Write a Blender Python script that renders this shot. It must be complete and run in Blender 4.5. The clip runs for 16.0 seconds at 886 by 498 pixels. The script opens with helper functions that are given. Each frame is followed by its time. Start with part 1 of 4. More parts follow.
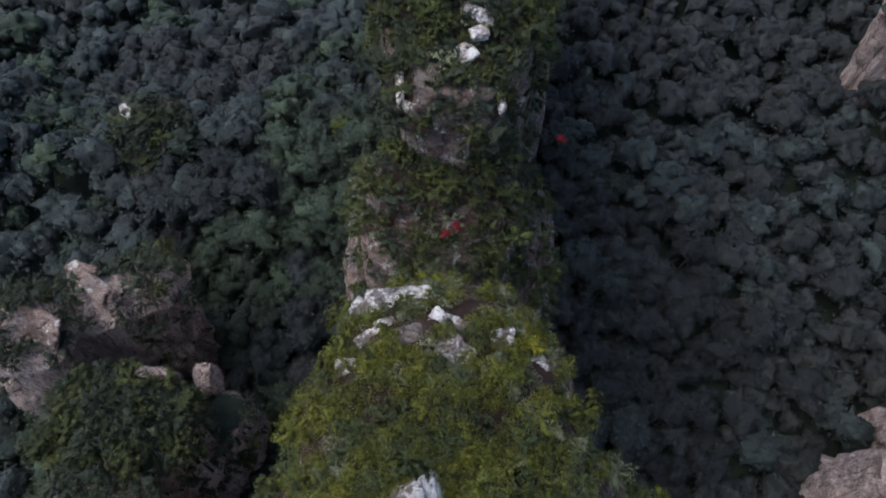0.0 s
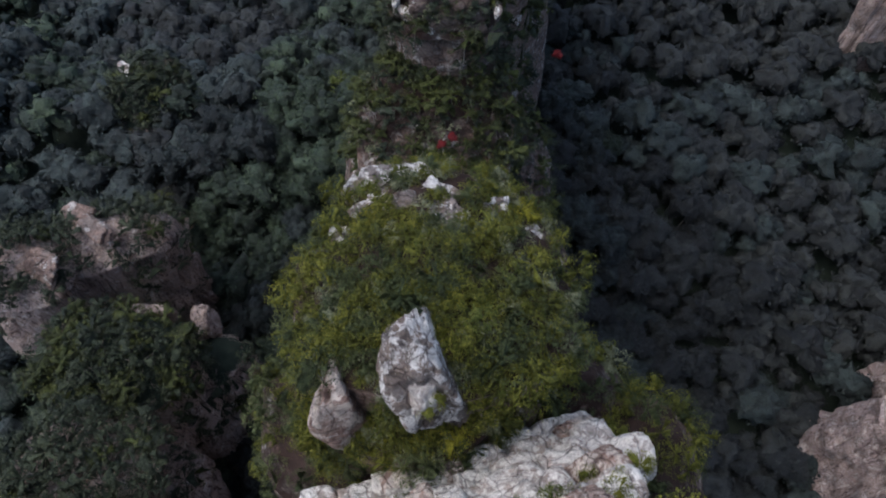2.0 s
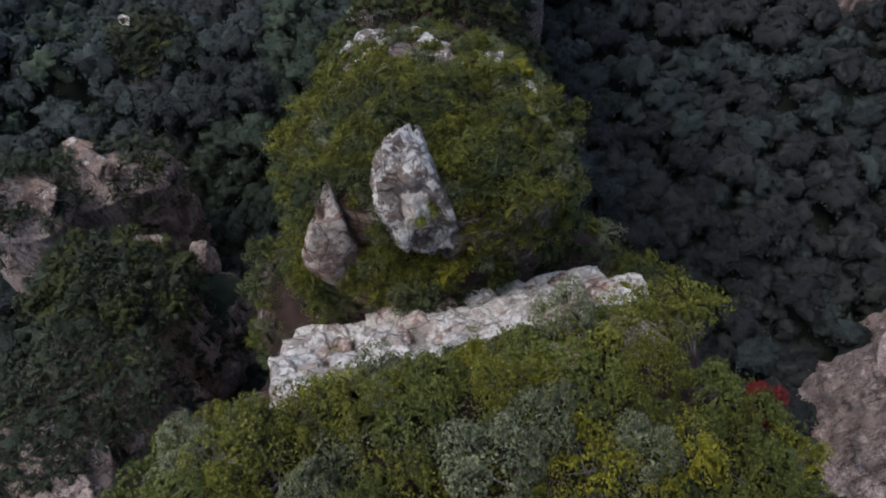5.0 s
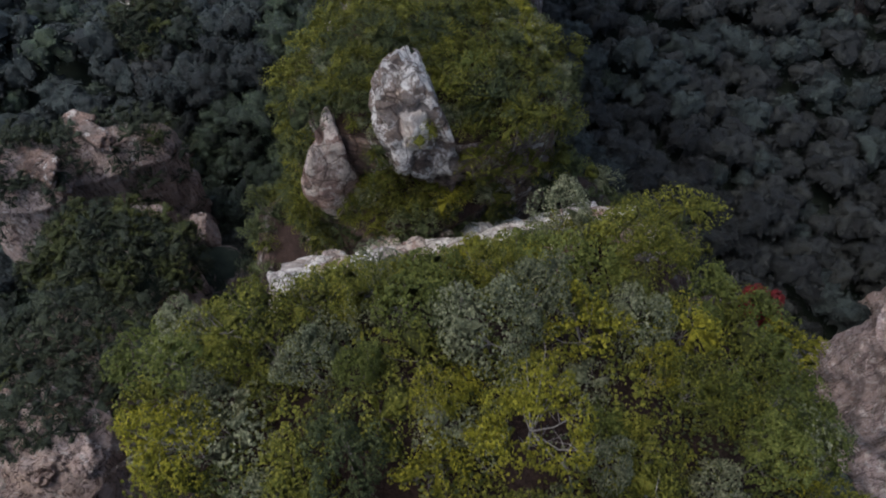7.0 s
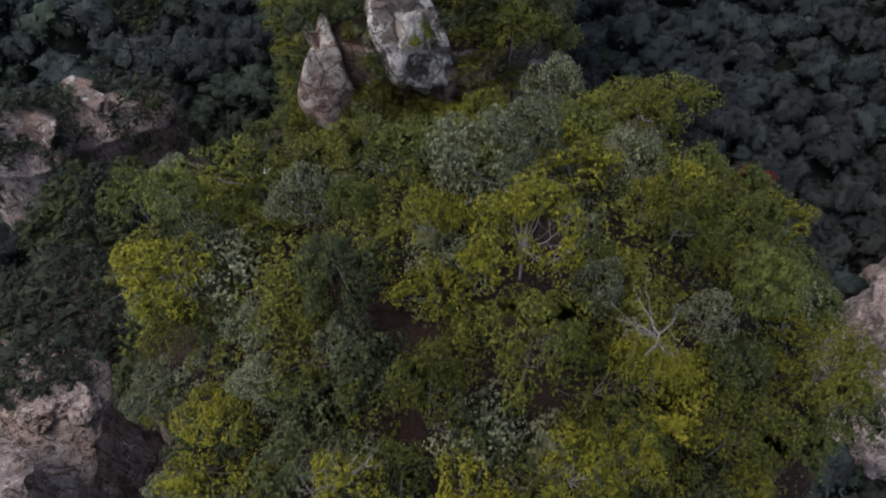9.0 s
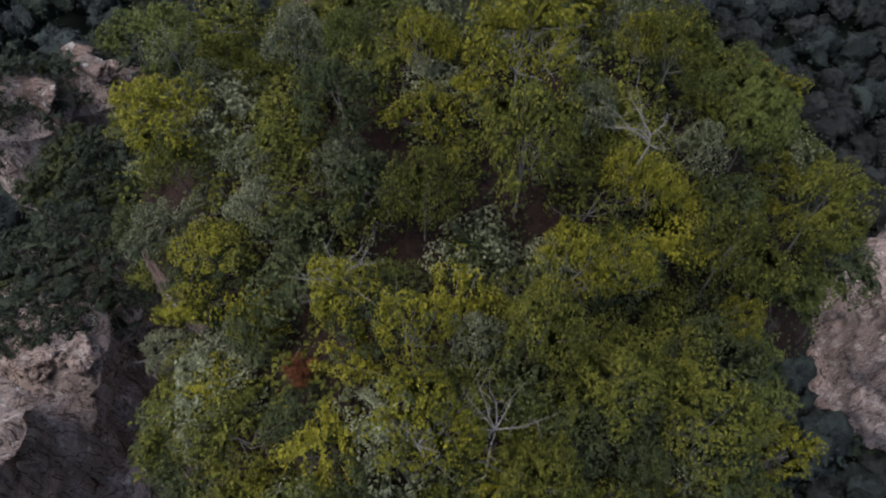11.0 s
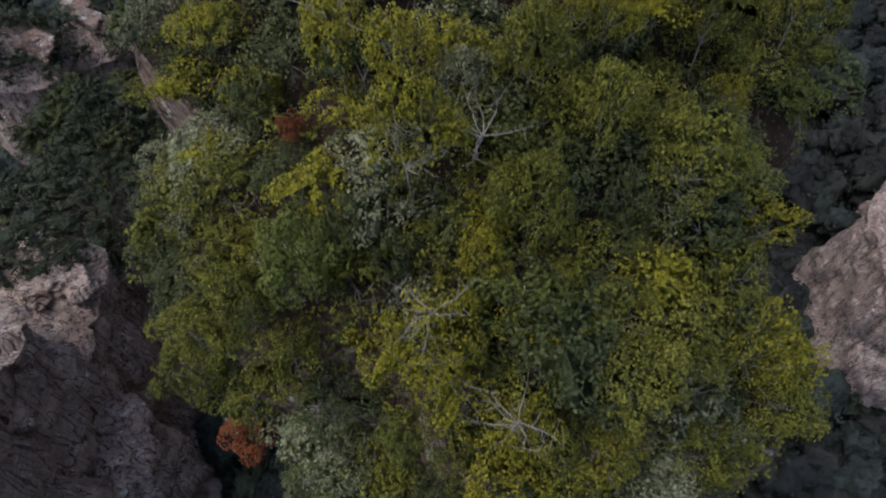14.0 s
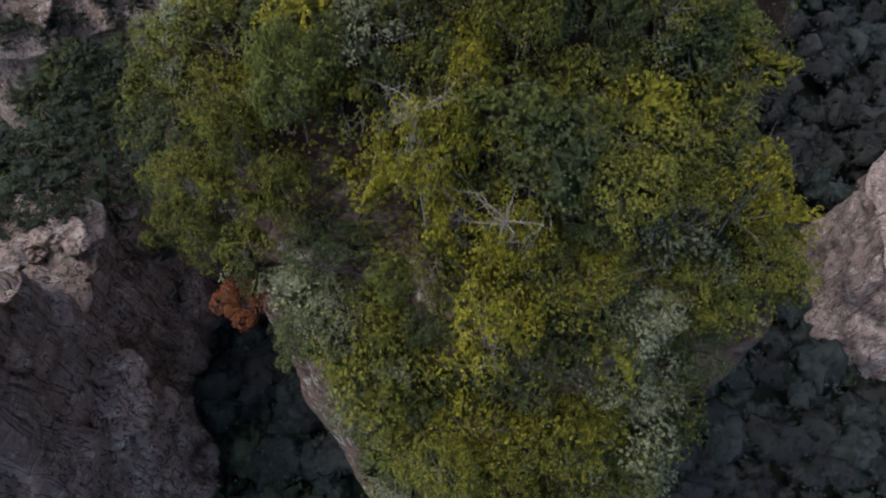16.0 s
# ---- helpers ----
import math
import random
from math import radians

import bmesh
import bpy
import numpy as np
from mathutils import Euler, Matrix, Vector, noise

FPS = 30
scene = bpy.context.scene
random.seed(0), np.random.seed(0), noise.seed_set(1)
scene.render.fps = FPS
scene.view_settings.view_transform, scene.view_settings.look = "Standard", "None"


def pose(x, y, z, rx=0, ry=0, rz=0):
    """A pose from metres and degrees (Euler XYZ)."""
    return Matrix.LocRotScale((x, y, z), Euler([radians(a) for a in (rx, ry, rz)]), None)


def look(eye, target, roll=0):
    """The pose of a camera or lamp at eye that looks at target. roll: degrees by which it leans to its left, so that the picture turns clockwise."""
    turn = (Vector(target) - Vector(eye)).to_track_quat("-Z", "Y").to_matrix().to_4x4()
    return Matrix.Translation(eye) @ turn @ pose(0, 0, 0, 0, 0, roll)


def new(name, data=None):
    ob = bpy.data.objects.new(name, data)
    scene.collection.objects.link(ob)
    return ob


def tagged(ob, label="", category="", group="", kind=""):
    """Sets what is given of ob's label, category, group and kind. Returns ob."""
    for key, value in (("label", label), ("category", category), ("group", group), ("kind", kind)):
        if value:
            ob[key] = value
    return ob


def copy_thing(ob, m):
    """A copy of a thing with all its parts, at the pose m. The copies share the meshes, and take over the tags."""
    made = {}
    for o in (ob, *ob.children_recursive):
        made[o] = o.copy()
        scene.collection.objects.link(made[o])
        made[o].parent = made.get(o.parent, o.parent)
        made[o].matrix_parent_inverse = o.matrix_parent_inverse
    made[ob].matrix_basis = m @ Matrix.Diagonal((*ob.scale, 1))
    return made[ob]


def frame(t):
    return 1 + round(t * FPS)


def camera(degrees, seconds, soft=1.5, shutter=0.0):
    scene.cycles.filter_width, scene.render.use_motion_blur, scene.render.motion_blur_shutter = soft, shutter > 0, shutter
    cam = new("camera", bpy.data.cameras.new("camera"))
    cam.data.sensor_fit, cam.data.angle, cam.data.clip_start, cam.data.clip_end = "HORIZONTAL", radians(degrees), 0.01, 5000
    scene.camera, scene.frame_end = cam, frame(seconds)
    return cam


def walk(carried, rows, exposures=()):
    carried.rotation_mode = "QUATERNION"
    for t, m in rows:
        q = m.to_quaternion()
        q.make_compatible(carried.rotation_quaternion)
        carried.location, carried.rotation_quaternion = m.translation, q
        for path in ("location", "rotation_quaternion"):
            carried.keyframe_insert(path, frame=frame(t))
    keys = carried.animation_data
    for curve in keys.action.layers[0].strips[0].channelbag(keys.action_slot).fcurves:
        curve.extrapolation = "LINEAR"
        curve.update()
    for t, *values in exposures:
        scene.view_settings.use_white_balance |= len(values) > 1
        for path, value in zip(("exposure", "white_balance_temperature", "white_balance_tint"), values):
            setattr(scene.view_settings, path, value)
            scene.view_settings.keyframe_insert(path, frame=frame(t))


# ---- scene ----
cam = camera(66.2, 16.0, soft=1.9, shutter=0.4)
METRES, EYE, TILT, LEAN, TURN = 50.0, 138.56, -60.0, 0.0, 0.0
EXPOSURE = -0.18
ROWS = [
    (0.0, 0.0, 0.0, 0.0, 0.0, 0.0, -0.0),
    (0.5, 0.002, -0.0006, -0.0504, -0.01, 0.03, -0.01),
    (1.0, 0.004, -0.0002, -0.1005, -0.0, 0.08, 0.01),
    (1.5, 0.007, 0.0001, -0.1487, 0.01, 0.14, -0.01),
    (2.0, 0.0091, -0.0003, -0.1956, 0.02, 0.2, -0.01),
    (2.5, 0.0111, -0.0016, -0.24, 0.01, 0.24, -0.02),
    (3.0, 0.0135, -0.0012, -0.2823, 0.04, 0.28, 0.0),
    (3.5, 0.0152, -0.0021, -0.3212, 0.06, 0.35, -0.01),
    (4.0, 0.0169, -0.0028, -0.357, 0.08, 0.4, -0.02),
    (6.5, 0.0201, -0.0079, -0.4822, 0.16, 0.53, -0.04),
    (7.0, 0.0211, -0.0085, -0.5072, 0.14, 0.56, -0.05),
    (7.5, 0.0224, -0.0096, -0.5342, 0.14, 0.57, -0.03),
    (8.0, 0.0239, -0.0104, -0.5629, 0.12, 0.58, -0.02),
    (8.5, 0.025, -0.011, -0.5927, 0.11, 0.61, -0.01),
    (11.0, 0.0289, -0.0154, -0.7382, 0.09, 0.77, 0.06),
    (11.5, 0.0301, -0.0162, -0.7654, 0.1, 0.79, 0.09),
    (12.0, 0.0311, -0.0171, -0.7924, 0.09, 0.82, 0.11),
    (12.5, 0.032, -0.018, -0.8188, 0.08, 0.84, 0.14),
    (13.0, 0.033, -0.0186, -0.8444, 0.08, 0.85, 0.14),
    (13.5, 0.0339, -0.0191, -0.8692, 0.07, 0.86, 0.15),
    (14.0, 0.035, -0.0195, -0.8938, 0.06, 0.86, 0.18),
    (14.5, 0.0361, -0.0195, -0.919, 0.06, 0.85, 0.19),
    (15.0, 0.0375, -0.0191, -0.9455, 0.05, 0.83, 0.21),
    (15.5, 0.039, -0.0185, -0.9726, 0.04, 0.83, 0.23),
    (16.0, 0.0406, -0.0181, -0.9988, 0.04, 0.85, 0.23),
]
walk(cam, [(t, pose(0, 0, EYE, TILT, LEAN, TURN) @ pose(METRES * x, METRES * y, METRES * z, 90 + pitch, roll, yaw)) for t, x, y, z, yaw, pitch, roll in ROWS],
     exposures=[(0.0, EXPOSURE + 0.24, 5950, 10), (1.5, EXPOSURE + 0.16, 5950, 10), (4.0, EXPOSURE - 0.02, 6100, 10), (8.0, EXPOSURE - 0.08, 6250, 10),
                (13.5, EXPOSURE - 0.08, 6250, 10), (16.0, EXPOSURE - 0.02, 6250, 10)])

# ---- sky and sun: thin overcast, the brighter part of the sky to the west ----
SUN_EL, SUN_AZ = 64.0, -98.0         # degrees; azimuth from north, clockwise
world = bpy.data.worlds.new("sky")
scene.world = world
world.use_nodes = True
wn, wl = world.node_tree.nodes, world.node_tree.links
sky = wn.new("ShaderNodeTexSky")
sky.sky_type = "NISHITA"
sky.sun_disc = False
sky.sun_elevation, sky.sun_rotation = radians(SUN_EL), radians(SUN_AZ)
sky.air_density, sky.dust_density, sky.ozone_density = 1.0, 4.0, 1.0
wl.new(sky.outputs[0], wn["Background"].inputs[0])
wn["Background"].inputs[1].default_value = 0.24
sun = new("sun", bpy.data.lights.new("sun", "SUN"))
sun.data.energy, sun.data.angle, sun.data.color = 1.45, radians(50), (1.0, 0.93, 0.84)
sun_dir = Vector((math.sin(radians(SUN_AZ)) * math.cos(radians(SUN_EL)), math.cos(radians(SUN_AZ)) * math.cos(radians(SUN_EL)), math.sin(radians(SUN_EL))))
sun.matrix_world = look(sun_dir * 400, (0, 0, 0))


# ---- materials ----
def shader(name, rough=0.8, spec=0.25):
    m = bpy.data.materials.new(name)
    m.use_nodes = True
    n, l = m.node_tree.nodes, m.node_tree.links
    b = n["Principled BSDF"]
    b.inputs["Roughness"].default_value = rough
    b.inputs["Specular IOR Level"].default_value = spec
    return m, n, l, b


def ramp(n, stops):
    r = n.new("ShaderNodeValToRGB")
    e = r.color_ramp.elements
    while len(e) < len(stops):
        e.new(0.5)
    for k, (p, c) in enumerate(stops):
        e[k].position, e[k].color = p, (*c, 1)
    return r


def noise_tex(n, l, scale, detail=6.0, rough=0.6, stretch=None, warp=0.0, turn=(0.0, 0.0, 0.0)):
    co = n.new("ShaderNodeNewGeometry")
    src = co.outputs["Position"]
    if stretch:
        mp = n.new("ShaderNodeMapping")
        mp.inputs["Scale"].default_value, mp.inputs["Rotation"].default_value = stretch, turn
        l.new(src, mp.inputs["Vector"])
        src = mp.outputs[0]
    t = n.new("ShaderNodeTexNoise")
    t.inputs["Scale"].default_value, t.inputs["Detail"].default_value, t.inputs["Roughness"].default_value = scale, detail, rough
    t.inputs["Distortion"].default_value = warp
    l.new(src, t.inputs["Vector"])
    return t.outputs["Fac"]


def mix(n, l, a, b, fac, blend="MIX"):
    m = n.new("ShaderNodeMix")
    m.data_type, m.blend_type = "RGBA", blend
    for sock, v in ((m.inputs[0], fac), (m.inputs[6], a), (m.inputs[7], b)):
        if isinstance(v, (int, float)):
            sock.default_value = v
        elif isinstance(v, tuple):
            sock.default_value = (*v, 1)
        else:
            l.new(v, sock)
    return m.outputs[2]


def maths(n, l, op, a, b=0.0, c=None):
    m = n.new("ShaderNodeMath")
    m.operation = op
    for k, v in enumerate((a, b) if c is None else (a, b, c)):
        if isinstance(v, (int, float)):
            m.inputs[k].default_value = v
        else:
            l.new(v, m.inputs[k])
    return m.outputs[0]


def leaf_mat(name, dark, mid, light, rough=0.55, glow=0.25, each=0.32, spec=0.3, grain=7.0):
    """Foliage: each leaf and each plant differ in tone; leaves let some light through."""
    m, n, l, b = shader(name, rough, spec)
    geo, info = n.new("ShaderNodeNewGeometry"), n.new("ShaderNodeObjectInfo")
    patch = noise_tex(n, l, 0.9, 3.0)
    f = maths(n, l, "MULTIPLY_ADD", geo.outputs["Random Per Island"], each, maths(n, l, "MULTIPLY", patch, 1 - each))
    f = maths(n, l, "ADD", f, maths(n, l, "MULTIPLY_ADD", info.outputs["Random"], 0.34, -0.17))
    if grain:
        fine = noise_tex(n, l, grain, 4.0, 0.7)
        f = maths(n, l, "ADD", f, maths(n, l, "MULTIPLY_ADD", fine, 1.8, -0.9))
        bump = n.new("ShaderNodeBump")
        bump.inputs["Strength"].default_value, bump.inputs["Distance"].default_value = 1.0, 1.6 / grain
        l.new(fine, bump.inputs["Height"])
        l.new(bump.outputs[0], b.inputs["Normal"])
    r = ramp(n, [(0.12, dark), (0.5, mid), (0.9, light)])
    l.new(f, r.inputs[0])
    l.new(r.outputs[0], b.inputs["Base Color"])
    tr = n.new("ShaderNodeBsdfTranslucent")
    l.new(r.outputs[0], tr.inputs[0])
    mx = n.new("ShaderNodeMixShader")
    mx.inputs[0].default_value = glow
    l.new(b.outputs[0], mx.inputs[1])
    l.new(tr.outputs[0], mx.inputs[2])
    l.new(mx.outputs[0], n["Material Output"].inputs[0])
    return m


def bark_mat(name, a, b_):
    m, n, l, b = shader(name, 0.9, 0.2)
    r = ramp(n, [(0.3, a), (0.7, b_)])
    l.new(noise_tex(n, l, 9.0, 5.0), r.inputs[0])
    l.new(r.outputs[0], b.inputs["Base Color"])
    return m


def rock_mat(name, base, warm, pale, stain, pale_at=0.6, bands=1.0, dirt=0.8, grit=0.85, splits=0.0):
    """Weathered sandstone: beds, warm iron stains, pale bleached patches, dark runs, cracks and fine relief."""
    m, n, l, b = shader(name, 0.92, 0.15)
    big = noise_tex(n, l, 0.25, 6.0, 0.65, None, 0.8)
    fine = noise_tex(n, l, 3.4, 9.0, 0.75)
    beds = noise_tex(n, l, 0.6, 9.0, 0.7, (0.3, 0.3, 2.6), 1.2)
    r1 = ramp(n, [(0.36, base), (0.5, warm), (0.62, base)])
    l.new(big, r1.inputs[0])
    r2 = ramp(n, [(0.36, (0.32, 0.3, 0.3)), (0.48, (0.8, 0.78, 0.77)), (0.6, (1.15, 1.12, 1.1)), (0.66, (0.7, 0.68, 0.68))])
    l.new(beds, r2.inputs[0])
    col = mix(n, l, r1.outputs[0], r2.outputs[0], bands, "MULTIPLY")
    lich = maths(n, l, "ADD", noise_tex(n, l, 0.6, 9.0, 0.68, None, 0.5), maths(n, l, "MULTIPLY_ADD", fine, 0.3, -0.15))
    rp = ramp(n, [(pale_at, (0, 0, 0)), (pale_at + 0.05, (1, 1, 1))])
    l.new(lich, rp.inputs[0])
    col = mix(n, l, col, pale, rp.outputs[0])
    st = ramp(n, [(0.53, (0, 0, 0)), (0.63, (1, 1, 1))])
    l.new(noise_tex(n, l, 1.1, 9.0, 0.75, (1, 1, 0.4), 0.5), st.inputs[0])
    col = mix(n, l, col, stain, maths(n, l, "MULTIPLY", st.outputs[0], dirt))
    fr = ramp(n, [(0.32, (0.5, 0.5, 0.5)), (0.62, (1.2, 1.2, 1.2))])
    l.new(fine, fr.inputs[0])
    col = mix(n, l, col, fr.outputs[0], grit, "MULTIPLY")
    vo = n.new("ShaderNodeTexVoronoi")
    vo.feature = "DISTANCE_TO_EDGE"
    vo.inputs["Scale"].default_value = 0.55
    geo = n.new("ShaderNodeNewGeometry")
    wob = n.new("ShaderNodeVectorMath")
    wob.operation = "ADD"
    wt = n.new("ShaderNodeTexNoise")
    wt.inputs["Scale"].default_value, wt.inputs["Detail"].default_value = 0.7, 4.0
    l.new(geo.outputs["Position"], wt.inputs["Vector"])
    l.new(geo.outputs["Position"], wob.inputs[0])
    l.new(wt.outputs["Color"], wob.inputs[1])
    l.new(wob.outputs[0], vo.inputs["Vector"])
    crack = ramp(n, [(0.0, (0.25, 0.22, 0.22)), (0.035, (1, 1, 1))])
    l.new(vo.outputs["Distance"], crack.inputs[0])
    col = mix(n, l, col, crack.outputs[0], 0.0 if splits else grit, "MULTIPLY")
    if splits:
        streak = noise_tex(n, l, 0.75, 10.0, 0.66, (1.0, 1.0, 0.16), 1.1, (0.34, 0.0, 0.0))
        line = ramp(n, [(0.32, (0.68, 0.65, 0.65)), (0.45, (0.95, 0.93, 0.92)), (0.55, (1.05, 1.03, 1.0)), (0.68, (1.3, 1.26, 1.2))])
        l.new(streak, line.inputs[0])
        col = mix(n, l, col, line.outputs[0], splits, "MULTIPLY")
        seam = noise_tex(n, l, 0.5, 3.0, 0.5, (1.0, 1.0, 0.13), 0.5, (0.3, 0.1, 0.0))
        gap = ramp(n, [(0.4, (1, 1, 1)), (0.425, (0.3, 0.26, 0.26)), (0.435, (1, 1, 1)), (0.535, (1, 1, 1)), (0.55, (0.35, 0.3, 0.3)), (0.575, (1, 1, 1))])
        l.new(seam, gap.inputs[0])
        col = mix(n, l, col, gap.outputs[0], splits, "MULTIPLY")
    l.new(col, b.inputs["Base Color"])
    h = maths(n, l, "ADD", maths(n, l, "MULTIPLY", fine, 0.82 * grit), maths(n, l, "MULTIPLY", beds, 1.1))
    h = maths(n, l, "ADD", h, maths(n, l, "MULTIPLY", crack.outputs[0], 0.0 if splits else 0.3))
    if splits:
        h = maths(n, l, "ADD", h, maths(n, l, "ADD", maths(n, l, "MULTIPLY", streak, 1.5), maths(n, l, "MULTIPLY", gap.outputs[0], 0.8)))
    bump = n.new("ShaderNodeBump")
    bump.inputs["Strength"].default_value, bump.inputs["Distance"].default_value = 1.0, 0.7
    l.new(h, bump.inputs["Height"])
    l.new(bump.outputs[0], b.inputs["Normal"])
    return m


def litter_mat(name, a, b_, c):
    m, n, l, b = shader(name, 0.95, 0.1)
    r = ramp(n, [(0.3, a), (0.5, b_), (0.72, c)])
    f = maths(n, l, "ADD", maths(n, l, "MULTIPLY", noise_tex(n, l, 0.5, 5.0), 0.5), maths(n, l, "MULTIPLY", noise_tex(n, l, 6.0, 6.0, 0.7), 0.5))
    l.new(f, r.inputs[0])
    l.new(r.outputs[0], b.inputs["Base Color"])
    bump = n.new("ShaderNodeBump")
    bump.inputs["Strength"].default_value, bump.inputs["Distance"].default_value = 0.8, 0.2
    l.new(noise_tex(n, l, 7.0, 6.0, 0.7), bump.inputs["Height"])
    l.new(bump.outputs[0], b.inputs["Normal"])
    return m


def capped_mat(name, rock, soil):
    """Rock on steep faces, leaf litter and soil where the surface lies flat."""
    m, n, l, b = shader(name, 0.95, 0.12)
    geo = n.new("ShaderNodeNewGeometry")
    sep = n.new("ShaderNodeSeparateXYZ")
    l.new(geo.outputs["True Normal"], sep.inputs[0])
    k = maths(n, l, "ADD", sep.outputs[2], maths(n, l, "MULTIPLY_ADD", noise_tex(n, l, 0.8, 5.0), 0.5, -0.25))
    r = ramp(n, [(0.52, (0, 0, 0)), (0.7, (1, 1, 1))])
    l.new(k, r.inputs[0])
    mx = n.new("ShaderNodeMixShader")
    l.new(r.outputs[0], mx.inputs[0])
    out = []
    for src in (rock, soil):
        out.append(copy_nodes(src, m))
    l.new(out[0], mx.inputs[1])
    l.new(out[1], mx.inputs[2])
    n.remove(b)
    l.new(mx.outputs[0], n["Material Output"].inputs[0])
    return m


def copy_nodes(src, dst):
    """Put the shader of one material into another; gives its output socket."""
    g = bpy.data.node_groups.new(src.name + "_look", "ShaderNodeTree")
    g.interface.new_socket("Shader", in_out="OUTPUT", socket_type="NodeSocketShader")
    made = {}
    for nd in src.node_tree.nodes:
        if nd.bl_idname == "ShaderNodeOutputMaterial":
            continue
        c = g.nodes.new(nd.bl_idname)
        made[nd] = c
        if nd.bl_idname == "ShaderNodeMath":
            c.operation = nd.operation
        elif nd.bl_idname == "ShaderNodeVectorMath":
            c.operation = nd.operation
        elif nd.bl_idname == "ShaderNodeMix":
            c.data_type, c.blend_type = nd.data_type, nd.blend_type
        elif nd.bl_idname == "ShaderNodeTexVoronoi":
            c.feature = nd.feature
        elif nd.bl_idname == "ShaderNodeValToRGB":
            e = c.color_ramp.elements
            while len(e) < len(nd.color_ramp.elements):
                e.new(0.5)
            for p, q in zip(e, nd.color_ramp.elements):
                p.position, p.color = q.position, q.color
        for p, q in zip(c.inputs, nd.inputs):
            if not q.is_linked and q.type != "SHADER":
                p.default_value = q.default_value
    out = g.nodes.new("NodeGroupOutput")
    for lk in src.node_tree.links:
        f = list(lk.from_node.outputs).index(lk.from_socket)
        if lk.to_node in made:
            g.links.new(made[lk.from_node].outputs[f], made[lk.to_node].inputs[list(lk.to_node.inputs).index(lk.to_socket)])
        elif lk.from_node in made:
            g.links.new(made[lk.from_node].outputs[f], out.inputs[0])
    node = dst.node_tree.nodes.new("ShaderNodeGroup")
    node.node_tree = g
    return node.outputs[0]


NEAR_LOOK = dict(each=0.5, glow=0.32)
M_OLIVE = leaf_mat("olive_leaf", (0.045, 0.052, 0.011), (0.155, 0.168, 0.026), (0.34, 0.34, 0.06), **NEAR_LOOK)
M_YELLOW = leaf_mat("yellow_leaf", (0.09, 0.094, 0.011), (0.27, 0.266, 0.025), (0.5, 0.46, 0.055), **NEAR_LOOK)
M_GREY = leaf_mat("grey_green_leaf", (0.068, 0.079, 0.046), (0.215, 0.238, 0.14), (0.46, 0.48, 0.3), **NEAR_LOOK)
M_DARK = leaf_mat("dark_leaf", (0.03, 0.044, 0.018), (0.084, 0.108, 0.044), (0.18, 0.205, 0.085), **NEAR_LOOK)
M_LIME = leaf_mat("lime_leaf", (0.055, 0.07, 0.016), (0.135, 0.165, 0.038), (0.25, 0.285, 0.075), **NEAR_LOOK)
M_RUST = leaf_mat("rust_leaf", (0.1, 0.03, 0.014), (0.24, 0.075, 0.03), (0.36, 0.14, 0.06))
M_RED = leaf_mat("red_leaf", (0.07, 0.006, 0.008), (0.16, 0.014, 0.018), (0.24, 0.03, 0.03))
# Forest leaves: haze and valley shade are put into these dark bluish colours
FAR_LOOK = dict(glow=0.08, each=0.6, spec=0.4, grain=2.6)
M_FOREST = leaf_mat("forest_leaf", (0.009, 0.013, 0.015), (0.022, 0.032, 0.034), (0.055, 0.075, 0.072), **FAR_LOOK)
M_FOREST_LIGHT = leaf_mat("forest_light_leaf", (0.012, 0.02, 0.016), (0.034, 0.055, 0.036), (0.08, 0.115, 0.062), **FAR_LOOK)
M_FOREST_SHADED = leaf_mat("forest_brown_leaf", (0.009, 0.011, 0.013), (0.02, 0.025, 0.028), (0.046, 0.052, 0.05), **FAR_LOOK)
# Olive and dark leaves in deeper tones, for plants on the far slopes
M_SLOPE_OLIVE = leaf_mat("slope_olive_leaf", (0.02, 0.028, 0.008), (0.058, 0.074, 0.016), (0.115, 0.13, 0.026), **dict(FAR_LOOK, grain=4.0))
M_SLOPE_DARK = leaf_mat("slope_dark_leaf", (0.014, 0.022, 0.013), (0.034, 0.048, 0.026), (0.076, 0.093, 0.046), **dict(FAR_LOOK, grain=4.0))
M_BARK = bark_mat("grey_bark", (0.1, 0.09, 0.08), (0.24, 0.22, 0.2))
M_DEAD = bark_mat("bleached_wood", (0.16, 0.145, 0.135), (0.32, 0.3, 0.28))
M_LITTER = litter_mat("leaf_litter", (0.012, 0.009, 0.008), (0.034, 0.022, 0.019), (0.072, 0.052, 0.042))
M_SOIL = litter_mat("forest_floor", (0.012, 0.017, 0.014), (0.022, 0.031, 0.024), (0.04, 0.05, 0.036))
M_ROCK = rock_mat("sandstone", (0.26, 0.225, 0.21), (0.3, 0.215, 0.18), (0.56, 0.53, 0.5), (0.08, 0.065, 0.065), pale_at=0.56)
M_ROCK_DARK = rock_mat("grey_sandstone", (0.47, 0.405, 0.395), (0.46, 0.37, 0.335), (0.62, 0.57, 0.54), (0.18, 0.14, 0.14), pale_at=0.58, bands=0.5, dirt=0.45, grit=0.36, splits=1.0)
M_WHITE = rock_mat("bleached_sandstone", (0.58, 0.555, 0.53), (0.54, 0.46, 0.41), (0.84, 0.81, 0.77), (0.2, 0.175, 0.16), pale_at=0.46, bands=0.5, dirt=0.5, grit=0.6)
M_PINK = rock_mat("pink_sandstone", (0.5, 0.41, 0.36), (0.48, 0.33, 0.28), (0.7, 0.62, 0.56), (0.13, 0.085, 0.08), pale_at=0.48, bands=0.75)
